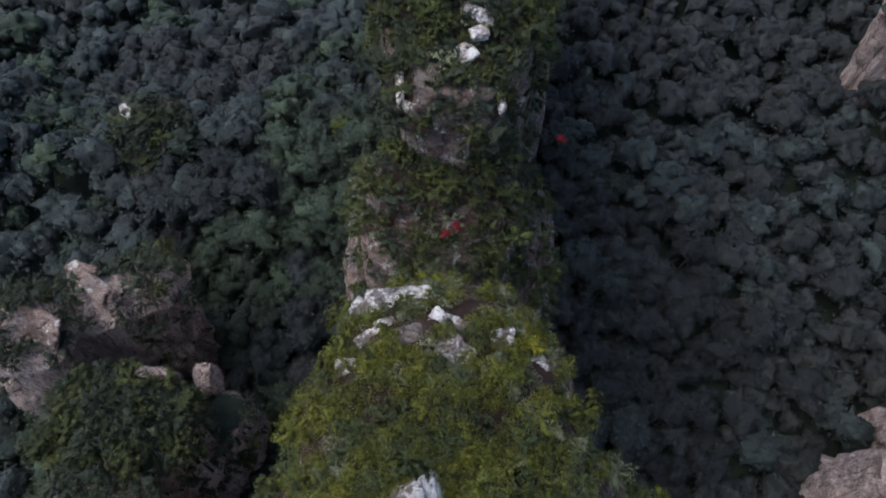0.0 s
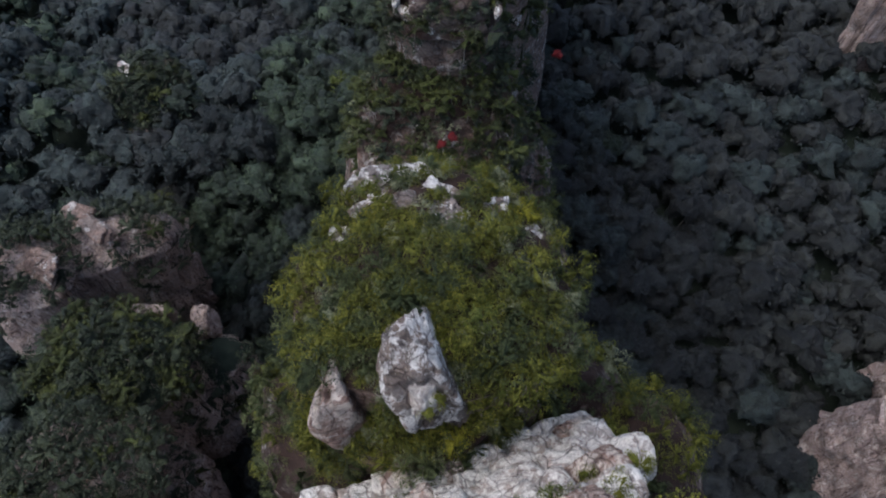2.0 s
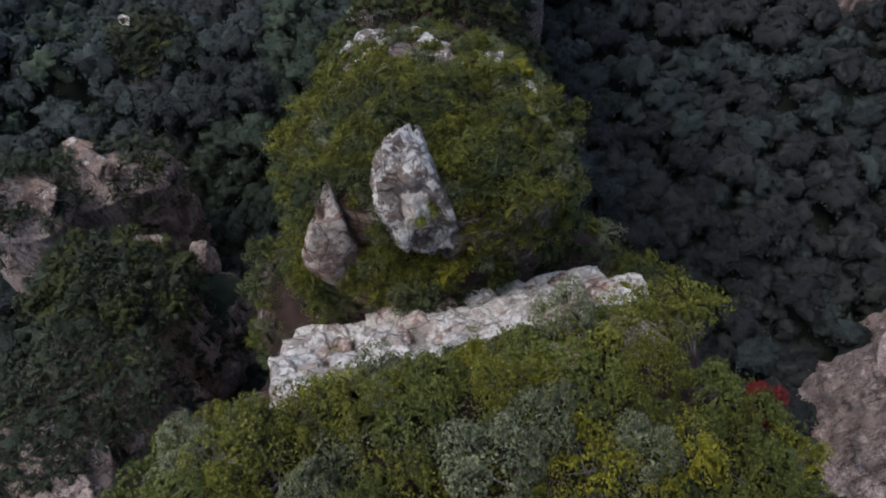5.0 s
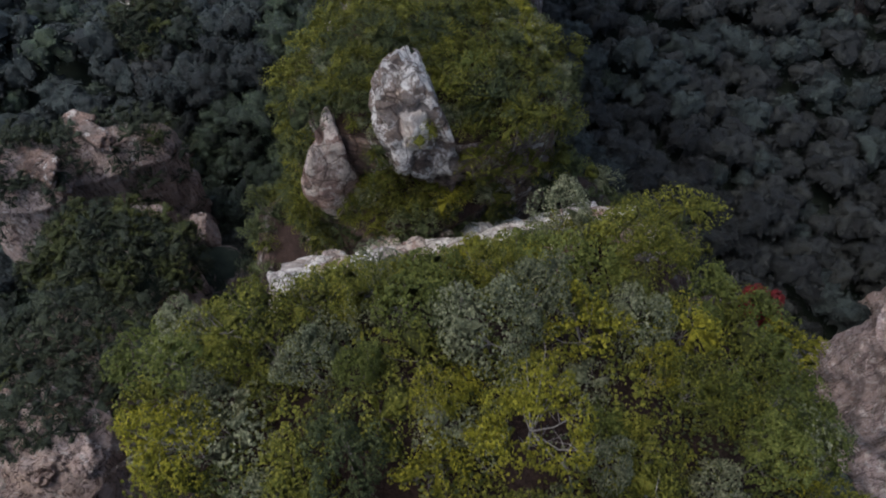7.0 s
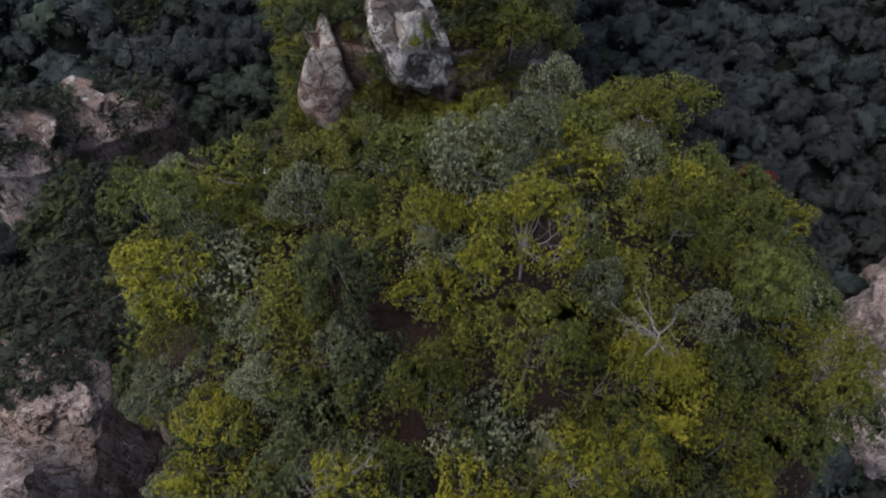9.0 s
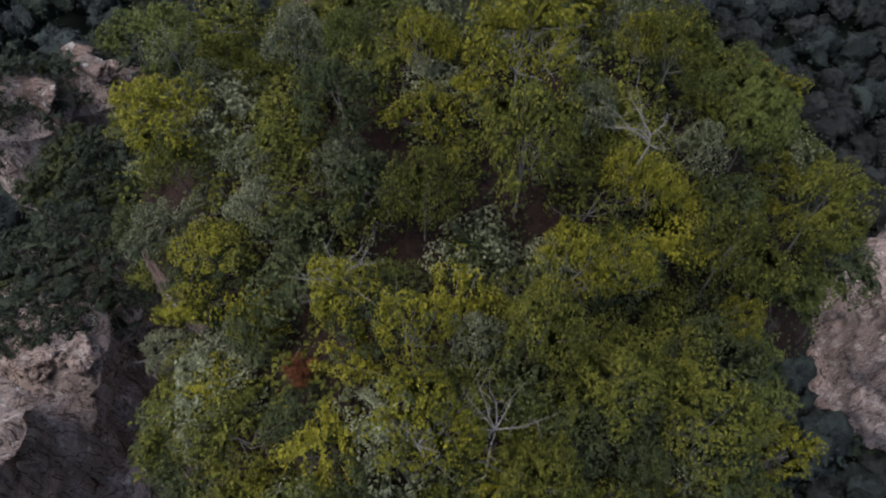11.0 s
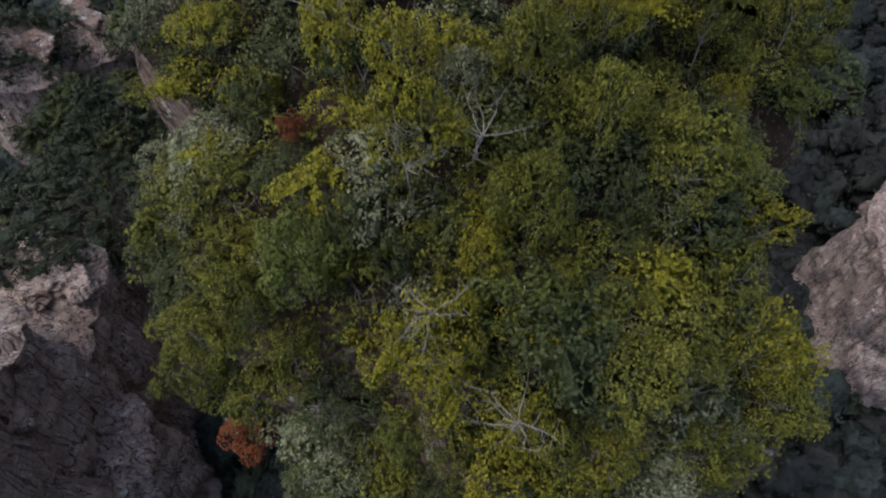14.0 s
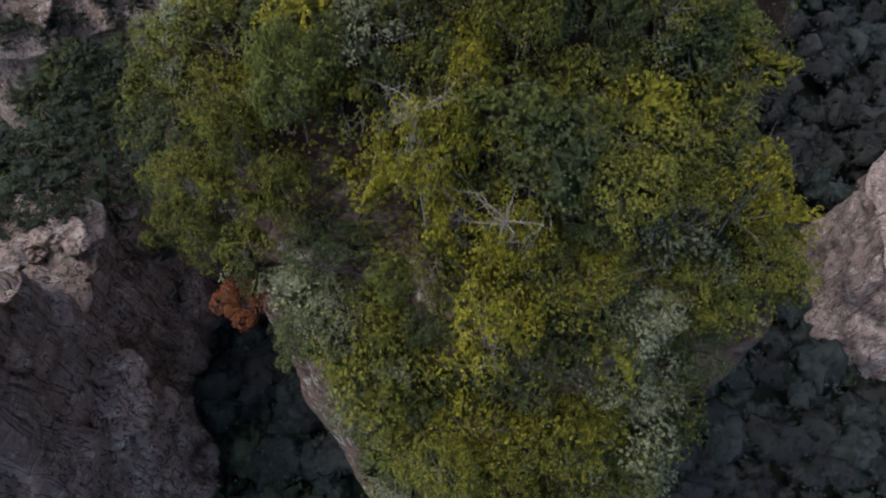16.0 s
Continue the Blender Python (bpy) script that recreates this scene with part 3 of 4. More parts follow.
for row in range(10):
    f = row / 8
    x = -8.9 + 0.2 * row + 0.7 * max(0, row - 5)
    while x < 11.2 - 0.3 * row:
        broad = x > 2.5
        wide = rng.uniform(2.6, 4.6) if broad else rng.uniform(1.5, 3.0)
        y, z = face_at(x + wide / 2, f)
        ob = part("rock_block", (slabs if broad else blocks)[rng.integers(5)], face)
        jit = 0.2 if broad else 0.5
        turn = pose(x + wide / 2, y + rng.uniform(-jit, jit), z - 1.0 + rng.uniform(-jit, jit), rng.uniform(-26, -14), rng.uniform(-5, 5) - (4 if broad else 0), 17 + rng.uniform(-6, 6))
        ob.matrix_local = Matrix.Translation((-1.5, 4, -90)) @ turn @ Matrix.Diagonal((wide * 0.72, rng.uniform(1.5, 1.9), rng.uniform(1.6, 2.2), 1))
        x += wide * rng.uniform(0.82, 0.98)

# pale ledges of the side towers
SIDE = [(-61.5, 41.8, 44.9, 4.2, 2.4, 2.2, -35.0, M_ROCK_DARK), (-55.0, 48.5, 43.9, 4.2, 1.7, 2.0, -38.0, M_ROCK_DARK), (-53.2, 47.8, 39.4, 2.4, 2.6, 3.3, 10.0, M_ROCK_DARK), (-57.0, 63.4, 20.6, 3.6, 1.8, 2.0, -12.0, M_ROCK_DARK), (-57.6, 51.6, 43.3, 2.6, 1.1, 1.5, -20.0, M_ROCK_DARK),
          (-38.3, 36.8, 33.7, 1.8, 2.9, 2.4, 8.0, M_ROCK_DARK), (-43.6, 35.2, 40.8, 4.6, 1.0, 1.8, -8.0, M_ROCK_DARK), (-68.0, 99.0, 26.4, 2.0, 2.4, 2.2, 20.0, M_LICHEN), (-60.4, 103.0, 24.0, 1.2, 2.4, 2.4, 20.0, M_CAP)]
for k, (x, y, z, a, b, c, rz, mat) in enumerate(SIDE):
    a, b, c, z, mat = (1.5 * a, 1.0 * b, 0.6 * c, z - 0.3, M_ROCK) if k < 5 else (a, b, c, z, mat)
    boulder((a, 1.2 * b, 1.5 * c), (x, y, z - 0.8 * c), 130 + k, mat, "pale weathered outcrop above the forest", (5, -6, rz), "rock_outcrop", "rock", detail=5, rough=0.14, beds=5.0)
for k, (x, y, z, a, b, c, rz) in enumerate([(-46.5, -1.2, 50.2, 5.2, 3.4, 1.8, -22), (-41.0, -2.8, 50.2, 3.6, 3.0, 1.6, -28), (-44.5, -3.9, 50.2, 5.0, 2.8, 1.6, -18), (-38.6, -3.9, 50.2, 2.4, 2.0, 1.5, -35), (-48.5, 1.8, 50.2, 3.0, 1.6, 1.4, -30), (-43.6, 0.8, 50.2, 1.9, 1.5, 1.2, 10), (-41.2, -0.1, 50.2, 1.4, 1.3, 1.0, -50)]):
    boulder((a, b, c), (x, y, z), 160 + k, M_PINK if k > 3 else M_ROCK_DARK, "bedded slab on the wall's bright ledge", (4, -5, rz), "rock_slab", "rock", detail=5 if k < 4 else 4, rough=0.12, beds=5.0)


# ---- plants ----
def tube(points, radii, sides=5):
    P, R = np.asarray(points, float), np.asarray(radii, float)
    T = np.gradient(P, axis=0)
    T /= np.linalg.norm(T, axis=1)[:, None] + 1e-9
    ref = np.where(np.abs(T[:, 2:3]) > 0.9, [[1.0, 0, 0]], [[0, 0, 1.0]])
    A = np.cross(T, ref)
    A /= np.linalg.norm(A, axis=1)[:, None] + 1e-9
    B = np.cross(T, A)
    th = np.arange(sides) * 2 * np.pi / sides
    V = P[:, None] + R[:, None, None] * (A[:, None] * np.cos(th)[None, :, None] + B[:, None] * np.sin(th)[None, :, None])
    n = len(P)
    i, j = np.meshgrid(np.arange(sides), np.arange(n - 1))
    i, j = i.ravel(), j.ravel()
    F = np.stack([j * sides + i, j * sides + (i + 1) % sides, (j + 1) * sides + (i + 1) % sides, (j + 1) * sides + i], 1)
    return V.reshape(-1, 3), F


def joined_leaves(pieces):
    V, F = joined([(v, f) for v, f, _ in pieces])
    return V, F, np.concatenate([n for _, _, n in pieces])


def joined(pieces):
    vs, fs, at = [], [], 0
    for v, f in pieces:
        vs.append(v)
        fs.append(f + at)
        at += len(v)
    return np.concatenate(vs), np.concatenate(fs)


def leaves(rng, P, N, size, droop=0.0, soft=None):
    """One folded leaf at each point P, facing N; soft: the heading of the leaf mass round it."""
    n = len(P)
    N = N / (np.linalg.norm(N, axis=1)[:, None] + 1e-9)
    A = np.cross(N, rng.normal(size=(n, 3)))
    A /= np.linalg.norm(A, axis=1)[:, None] + 1e-9
    A[:, 2] -= droop
    B = np.cross(N, A)
    s = size * rng.uniform(0.6, 1.35, n)[:, None]
    V = np.stack([P - A * s * 0.5, P - B * s * 0.36 + N * s * 0.12, P + A * s * 0.6, P + B * s * 0.36 + N * s * 0.12], 1).reshape(-1, 3)
    F = np.arange(4 * n).reshape(n, 4)
    S = N if soft is None else N + 0.45 * soft
    S = S / (np.linalg.norm(S, axis=1)[:, None] + 1e-9)
    return V, F, np.repeat(S, 4, axis=0)


def crown_shape(rng, R, H, foot, clumps, flat, puff=1.0):
    """Centres and radii of the leaf clumps of a crown of half-width R and top H."""
    D = rng.normal(size=(clumps * 3, 3))
    D /= np.linalg.norm(D, axis=1)[:, None]
    D = D[D[:, 2] > -0.25][:clumps]
    th = np.arctan2(D[:, 1], D[:, 0])
    lobe = 1 + 0.22 * np.sin(th * 3 + rng.uniform(0, 6)) + 0.12 * np.sin(th * 5 + rng.uniform(0, 6))
    mid = foot + (H - foot) * flat
    C = D * np.stack([R * lobe, R * lobe, np.where(D[:, 2] > 0, H - mid, mid - foot)], 1) * rng.uniform(0.5 + 0.5 * (1 - puff), 0.84 + 0.1 * (1 - puff), len(D))[:, None]
    C[:, 2] += mid
    rc = R * rng.uniform(0.24, 0.42, len(D)) * puff
    return C, rc


def ball(n):
    """A ball of quads: a cube's faces, n by n, drawn out to a sphere."""
    t = np.tan(np.linspace(-np.pi / 4, np.pi / 4, n + 1))
    a, b = np.meshgrid(t, t)
    vs, fs = [], []
    i, j = np.meshgrid(np.arange(n), np.arange(n))
    q = (j * (n + 1) + i).ravel()
    quad = np.stack([q, q + 1, q + n + 2, q + n + 1], 1)
    for k, (ax, sg) in enumerate([(0, 1), (0, -1), (1, 1), (1, -1), (2, 1), (2, -1)]):
        o = np.full(a.size, float(sg))
        cols = {0: (o, sg * a.ravel(), b.ravel()), 1: (-sg * a.ravel(), o, b.ravel()), 2: (sg * a.ravel(), b.ravel(), o)}[ax]
        vs.append(np.stack(cols, 1))
        fs.append(quad + k * (n + 1) ** 2)
    V = np.concatenate(vs)
    return V / np.linalg.norm(V, axis=1)[:, None], np.concatenate(fs)


def core(C, rc, n, fill=0.94, seed=0):
    """The body of a crown: one closed, lumpy skin that wraps its leaf clumps."""
    B, Q = ball(n)
    mid = C.mean(axis=0)
    rel = C - mid
    along = B @ rel.T
    room = (fill * rc) ** 2 - ((rel ** 2).sum(axis=1)[None] - along ** 2)
    reach = np.where(room > 0, along + np.sqrt(np.maximum(room, 0)), 0).max(axis=1)
    reach = np.maximum(reach, 0.42 * np.median(reach)) * (1 + 0.07 * vnoise(B[:, 0] * 9 + seed, B[:, 1] * 9, B[:, 2] * 9))
    V = mid + B * reach[:, None]
    N = np.zeros_like(V)
    face = np.cross(V[Q[:, 2]] - V[Q[:, 0]], V[Q[:, 3]] - V[Q[:, 1]])
    for k in range(4):
        np.add.at(N, Q[:, k], face)
    N /= np.linalg.norm(N, axis=1)[:, None] + 1e-9
    N *= np.sign((N * B).sum(axis=1))[:, None]
    N = N + 0.25 * B
    return V, Q, N / np.linalg.norm(N, axis=1)[:, None]


def leafy(arrays, n, fill=0.84):
    """A crown with leaves over a closed body."""
    return dict(arrays, crown=joined_leaves([core(arrays["centres"], arrays["radii"], n, fill), arrays["crown"]]))


def plant_arrays(seed, R, H, n, leaf, clumps, foot=0.3, flat=0.45, limbs=5, twigs=2, droop=0.0, fill=1.0, up=0.5, jit=0.45, puff=1.0):
    rng = np.random.default_rng(seed)
    C, rc = crown_shape(rng, R, H, foot * H, clumps, flat, puff)
    which = rng.integers(len(C), size=6 * n)
    d = rng.normal(size=(6 * n, 3))
    d /= np.linalg.norm(d, axis=1)[:, None]
    d[:, 2] = np.abs(d[:, 2]) * np.where(rng.random(6 * n) < 0.8, 1, -1)
    P = C[which] + d * (rc[which] * rng.uniform(0.86, 1.12, 6 * n))[:, None] * fill
    bare = np.ones(6 * n, bool)
    for c, r in zip(C, rc):
        bare &= np.linalg.norm(P - c, axis=1) > 0.7 * r
    keep = np.flatnonzero(bare)[:n]
    P, d, n = P[keep], d[keep], len(keep)
    N = d + np.array([0, 0, up]) + rng.normal(size=(n, 3)) * jit
    around = P - np.array([0, 0, foot * H + (H - foot * H) * 0.25])
    around /= np.linalg.norm(around, axis=1)[:, None] + 1e-9
    crown = leaves(rng, P, N, leaf, droop, 0.65 * d + 0.5 * around)
    lean = rng.normal(size=2) * 0.08 * R
    fork = np.array([lean[0], lean[1], H * 0.42])
    r0 = 0.024 * R + 0.014
    trunk = tube([(0, 0, -0.5), (lean[0] * 0.4, lean[1] * 0.4, H * 0.2), fork], [r0 * 1.3, r0, r0 * 0.8], 6)
    arms = []
    order = rng.permutation(len(C))
    for k in range(limbs):
        end = C[order[k % len(C)]]
        mid = fork + (end - fork) * 0.55 + rng.normal(size=3) * 0.08 * R - np.array([0, 0, 0.06 * H])
        got = [tube([fork, mid, end, end + (end - mid) * 0.5], [r0 * 0.6, r0 * 0.42, r0 * 0.25, r0 * 0.08], 5)]
        for q in range(twigs):
            a = mid + (end - mid) * rng.uniform(0.1, 0.9)
            b = a + rng.normal(size=3) * 0.3 * R * np.array([1, 1, 0.5]) + np.array([0, 0, 0.12 * R])
            got.append(tube([a, (a + b) / 2 + rng.normal(size=3) * 0.04 * R, b], [r0 * 0.26, r0 * 0.18, r0 * 0.06], 4))
        arms.append(joined(got))
    return dict(crown=crown, trunk=trunk, arms=arms, centres=C, radii=rc)


def plant(name, arrays, leaf, bark, label, category, split=True, low=False):
    """A tree or shrub: trunk, limbs and crown under one base; a low one is a stem with its crown."""
    if low:
        ob = tagged(new(name, mesh_of(name, *joined([arrays["trunk"], *arrays["arms"]]), bark, True)), label, category)
        part("crown", mesh_of("crown", *arrays["crown"][:2], leaf, normals=arrays["crown"][2]), ob)
        ob.location = (0, 0, -400)
        return ob
    ob = tagged(new(name), label, category)
    part("trunk", mesh_of("trunk", *arrays["trunk"], bark, True), ob)
    if arrays["arms"]:
        if split:
            for a in arrays["arms"]:
                part("limb", mesh_of("limb", *a, bark, True), ob)
        else:
            part("branchwork", mesh_of("branchwork", *joined(arrays["arms"]), bark, True), ob)
    if leaf:
        V, F, S = arrays["crown"]
        part("crown", mesh_of("crown", V, F, leaf, normals=S), ob)
    ob.location = (0, 0, -400)
    return ob


KINDS = {
    # kind: material, name, label, category, shape
    "olive": (M_OLIVE, "broadleaf_tree", "small olive-green broadleaf tree with pale limbs", "tree", dict(R=2.0, H=3.6, leaf=0.125, clumps=70, puff=0.56, limbs=6, twigs=3, flat=0.5)),
    "yellow": (M_YELLOW, "broadleaf_tree", "small tree with thin yellow-green autumn leaves", "tree", dict(R=2.0, H=3.8, leaf=0.13, clumps=56, puff=0.56, limbs=9, twigs=5, flat=0.55)),
    "grey": (M_GREY, "dome_shrub", "dense domed shrub with grey-green leaves", "shrub", dict(R=1.6, H=2.4, leaf=0.10, clumps=110, puff=0.44, limbs=4, twigs=1, flat=0.35, up=0.6, jit=0.28)),
    "dark": (M_DARK, "evergreen_shrub", "dense dark green evergreen shrub", "shrub", dict(R=1.7, H=2.9, leaf=0.115, clumps=80, puff=0.5, limbs=4, twigs=1, flat=0.4, up=0.5, jit=0.3)),
    "lime": (M_LIME, "broadleaf_shrub", "bright lime-green leafy shrub", "shrub", dict(R=1.5, H=2.6, leaf=0.12, clumps=50, puff=0.62, limbs=5, twigs=2, flat=0.5)),
    "rust": (M_RUST, "autumn_shrub", "rust-orange autumn shrub on the cliff edge", "shrub", dict(R=1.2, H=2.0, leaf=0.10, clumps=16, limbs=5, twigs=3)),
    "red": (M_RED, "autumn_shrub", "small dark red autumn shrub", "shrub", dict(R=1.1, H=1.8, leaf=0.12, clumps=14, limbs=5, twigs=3)),
}
LOW_NAMES = {"olive": ("thicket_shrub", "low olive-green thicket shrub on the pinnacle"), "yellow": ("autumn_thicket", "low yellow-green autumn shrub on the pinnacle"), "dark": ("low_evergreen", "low dark green evergreen shrub on the pinnacle")}
FAR_NAMES = {"olive": ("hillside_shrub", "olive-green shrub on a rocky slope"), "dark": ("hillside_evergreen", "dark green evergreen tree on a rocky slope"), "grey": ("hillside_dome_shrub", "grey-green domed shrub on a rocky slope")}
HERO_KIND, NEAR_KIND, MID_KIND, FAR_KIND = {}, {}, {}, {}
for q, (kind, (mat, nm, label, cat, shape)) in enumerate(KINDS.items()):
    for v in range(3 if kind not in ("rust", "red") else 1):
        HERO_KIND.setdefault(kind, []).append(plant(nm, leafy(plant_arrays(250 + q * 10 + v, n={"olive": 3000, "yellow": 2400}.get(kind, 2600), **dict(shape, leaf=shape["leaf"] * (0.95 if kind in ("olive", "yellow") else 1.0))), 6, 0.35), mat, M_DEAD if kind == "yellow" else M_BARK, label, cat))
        close = dict(shape, leaf=shape["leaf"] * 1.3, twigs=1)
        NEAR_KIND.setdefault(kind, []).append(plant(nm, leafy(plant_arrays(200 + q * 10 + v, n=900, **close), 5, 0.45), mat, M_BARK, label, cat, low=True))
        low, what = LOW_NAMES.get(kind, (nm, label))
        if low == "thicket_shrub" and v == 1:
            low, what = "spreading_thicket", "spreading olive-green thicket shrub on the pinnacle"
        if low == "thicket_shrub" and v == 2:
            low, what = "rounded_thicket", "rounded olive-green thicket shrub on the pinnacle"
        MID_KIND.setdefault(kind, []).append(plant(low, leafy(plant_arrays(300 + q * 10 + v, n=500, **dict(shape, leaf=shape["leaf"] * 1.2, limbs=0)), 5, 0.45), mat, M_BARK, what, "shrub", low=True))
        low, what = FAR_NAMES.get(kind, (nm, label))
        if low == "hillside_evergreen" and v == 2:
            low, what = "rounded_evergreen", "rounded dark evergreen tree on a rocky slope"
        if low == "hillside_evergreen" and v == 1:
            low, what = "spreading_evergreen", "spreading dark evergreen tree on a rocky slope"
        if low == "hillside_shrub" and v:
            low, what = ("spreading_shrub", "spreading olive-green shrub on a rocky slope") if v == 1 else ("rounded_shrub", "rounded olive-green shrub on a rocky slope")
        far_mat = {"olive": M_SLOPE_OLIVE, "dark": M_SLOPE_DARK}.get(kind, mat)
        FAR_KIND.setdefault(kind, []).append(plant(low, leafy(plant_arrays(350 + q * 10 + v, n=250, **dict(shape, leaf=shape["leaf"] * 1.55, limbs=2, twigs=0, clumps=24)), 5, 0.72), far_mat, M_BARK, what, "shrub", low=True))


def dead_arrays(seed, R, H):
    """A bare tree: a bent trunk with crooked forking limbs and no leaves."""
    rng = np.random.default_rng(seed)
    trunk = tube([(0, 0, -0.4), (0.1 * R, 0, H * 0.3), (0.05 * R, 0.1 * R, H * 0.5)], [0.05, 0.042, 0.034], 6)
    arms = []
    for k in range(7):
        a = rng.uniform(0, 6.28)
        p = np.array([0.05 * R, 0.1 * R, H * rng.uniform(0.3, 0.5)])
        d = np.array([math.cos(a), math.sin(a), 0.55])
        pts = [p]
        for s in range(4):
            d = d + rng.normal(size=3) * 0.28
            pts.append(pts[-1] + d / np.linalg.norm(d) * R * 0.3)
        got = [tube(pts, [0.026, 0.021, 0.016, 0.011, 0.004], 5)]
        for s in (1, 1, 2, 2, 3, 3, 4):
            e = pts[s] + (rng.normal(size=3) + np.array([0, 0, 0.4])) * R * 0.2
            got.append(tube([pts[s], (pts[s] + e) / 2 + rng.normal(size=3) * 0.04, e], [0.012, 0.008, 0.003], 4))
        arms.append(joined(got))
    return dict(trunk=trunk, arms=arms)


DEAD = [plant("dead_tree", dead_arrays(400 + k, 1.7, 2.6), None, M_DEAD, "bare dead tree with crooked bleached branches", "tree") for k in range(3)]


def put(kinds, kind, x, y, z, s, rng, group, tilt=(0, 0), tall=None):
    pool = kinds[kind] if isinstance(kinds, dict) else kinds
    ob = pool[int(rng.integers(len(pool)))]
    ob = copy_thing(ob, pose(x, y, z, tilt[0], tilt[1], rng.uniform(0, 360)) @ Matrix.Diagonal((s, s, tall or s * rng.uniform(0.9, 1.12), 1)))
    tagged(ob, group=group)
    return ob


# trees that stand out on the near pillar: kind, x, y, top height, half-width
rng = np.random.default_rng(11)
STAND = [("grey", 8.1, -11.9, 106.5, 1.32), ("grey", 2.6, -12.7, 106.7, 1.87), ("grey", 4.4, -11.1, 106.6, 1.48), ("grey", 6.3, -17.0, 107.4, 0.93), ("grey", 6.5, -4.7, 101.7, 1.49), ("olive", 9.7, -7.9, 104.4, 1.40),
         ("dark", -2.1, -17.0, 105.6, 1.51), ("grey", -3.8, -13.4, 105.1, 1.15), ("lime", -1.9, -14.0, 105.8, 0.86), ("yellow", 0.8, -15.3, 106.4, 1.01), ("yellow", 3.9, -16.3, 107.6, 1.81), ("grey", 10.3, -17.4, 105.7, 0.96),
         ("yellow", -8.4, -16.0, 103.8, 1.76), ("olive", 9.4, -14.7, 106.8, 1.27), ("olive", -7.0, -12.7, 102.8, 1.24), ("grey", -9.4, -11.0, 102.2, 1.13), ("olive", -1.8, -10.1, 103.8, 1.15), ("olive", 3.0, -9.1, 104.5, 1.09),
         ("grey", -7.6, -14.1, 103.0, 1.23), ("grey", -1.9, -18.8, 104.5, 0.92), ("olive", 3.8, -19.7, 107.7, 1.63), ("yellow", 8.1, -19.6, 106.4, 0.94), ("lime", 12.4, -16.4, 104.3, 1.26), ("grey", -5.0, -17.8, 103.2, 1.13),
         ("olive", -8.0, -17.6, 102.8, 1.11), ("yellow", 8.4, -13.8, 106.0, 0.89), ("dark", -6.8, -10.3, 101.4, 1.24), ("olive", 0.8, -20.4, 106.0, 1.21), ("grey", -4.7, -19.6, 103.2, 0.96), ("grey", -9.0, -19.1, 100.8, 1.20),
         ("yellow", -6.8, -20.4, 101.4, 1.14), ("yellow", 5.1, -22.8, 106.6, 1.17), ("yellow", 6.9, -22.3, 105.6, 1.02), ("yellow", 0.5, -24.6, 104.7, 1.14), ("yellow", 0.8, -27.2, 104.8, 1.45), ("grey", 2.3, -24.5, 104.2, 0.88),
         ("olive", 4.3, -24.6, 106.3, 1.19), ("olive", 6.3, -26.0, 104.8, 1.23), ("olive", 10.6, -21.3, 104.7, 1.41), ("yellow", 11.7, -22.4, 102.8, 0.91), ("olive", 9.2, -26.5, 102.5, 1.66), ("grey", -6.1, -24.4, 99.6, 1.81),
         ("dark", -3.1, -26.0, 100.4, 1.17), ("olive", 4.2, -28.4, 104.1, 1.25), ("dark", 7.3, -27.4, 101.6, 0.84), ("grey", -9.8, -21.8, 95.8, 0.98), ("olive", 15.0, -18.7, 102.7, 1.55), ("dark", -4.8, -23.1, 100.8, 1.06),
         ("dark", -1.1, -28.1, 101.2, 0.92), ("yellow", 2.9, -29.3, 102.6, 0.83), ("yellow", -1.5, -23.2, 104.0, 1.15), ("lime", -2.4, -29.3, 102.0, 1.36), ("olive", -4.4, -29.7, 100.6, 1.21), ("yellow", 12.4, -30.1, 98.3, 1.58),
         ("dark", 7.3, -28.1, 99.9, 0.97), ("dark", 0.2, -28.9, 100.5, 0.85), ("dark", 6.1, -30.4, 99.1, 1.19), ("olive", 8.8, -30.9, 98.1, 1.48), ("olive", -6.7, -29.7, 96.6, 1.44), ("dark", -1.9, -31.8, 95.6, 1.43),
         ("yellow", 1.5, -31.8, 102.2, 1.51), ("olive", 7.1, -32.4, 99.6, 1.62), ("yellow", 4.1, -33.9, 100.4, 1.01), ("olive", -7.2, -30.4, 94.9, 1.42), ("lime", 0.3, -32.9, 95.1, 0.92), ("grey", -1.7, -33.8, 94.0, 1.36),
         ("yellow", 3.5, -35.5, 98.9, 1.40), ("yellow", 6.3, -34.0, 97.2, 1.34), ("dark", 11.6, -31.0, 92.1, 1.35), ("olive", -3.0, -31.3, 100.0, 1.16), ("olive", 14.2, -31.0, 93.1, 1.60), ("grey", 8.1, -34.4, 95.6, 1.43),
         ("grey", -0.9, -35.8, 90.9, 1.47), ("dark", -2.3, -33.7, 93.5, 1.49), ("yellow", 3.2, -36.7, 92.5, 1.81), ("grey", 0.9, -34.9, 91.9, 1.25), ("grey", 8.1, -35.6, 91.5, 1.35), ("olive", 6.0, -37.1, 92.6, 1.60),
         ("olive", 1.9, -38.4, 92.3, 1.40), ("olive", 4.0, -38.5, 91.8, 1.42), ("dark", -3.7, -33.0, 90.4, 1.22), ("dark", 10.9, -34.0, 88.2, 1.56), ("yellow", 7.2, -19.4, 106.5, 0.91), ("rust", -3.1, -24.7, 102.8, 0.50),
         ("rust", -5.9, -31.6, 90.9, 1.06), ("rust", -7.6, -28.6, 95.1, 0.51), ("red", 16.2, -8.0, 97.4, 1.19)]
SIZE = {k: v[4]["R"] for k, v in KINDS.items()}
TALL = {k: v[4]["H"] for k, v in KINDS.items()}
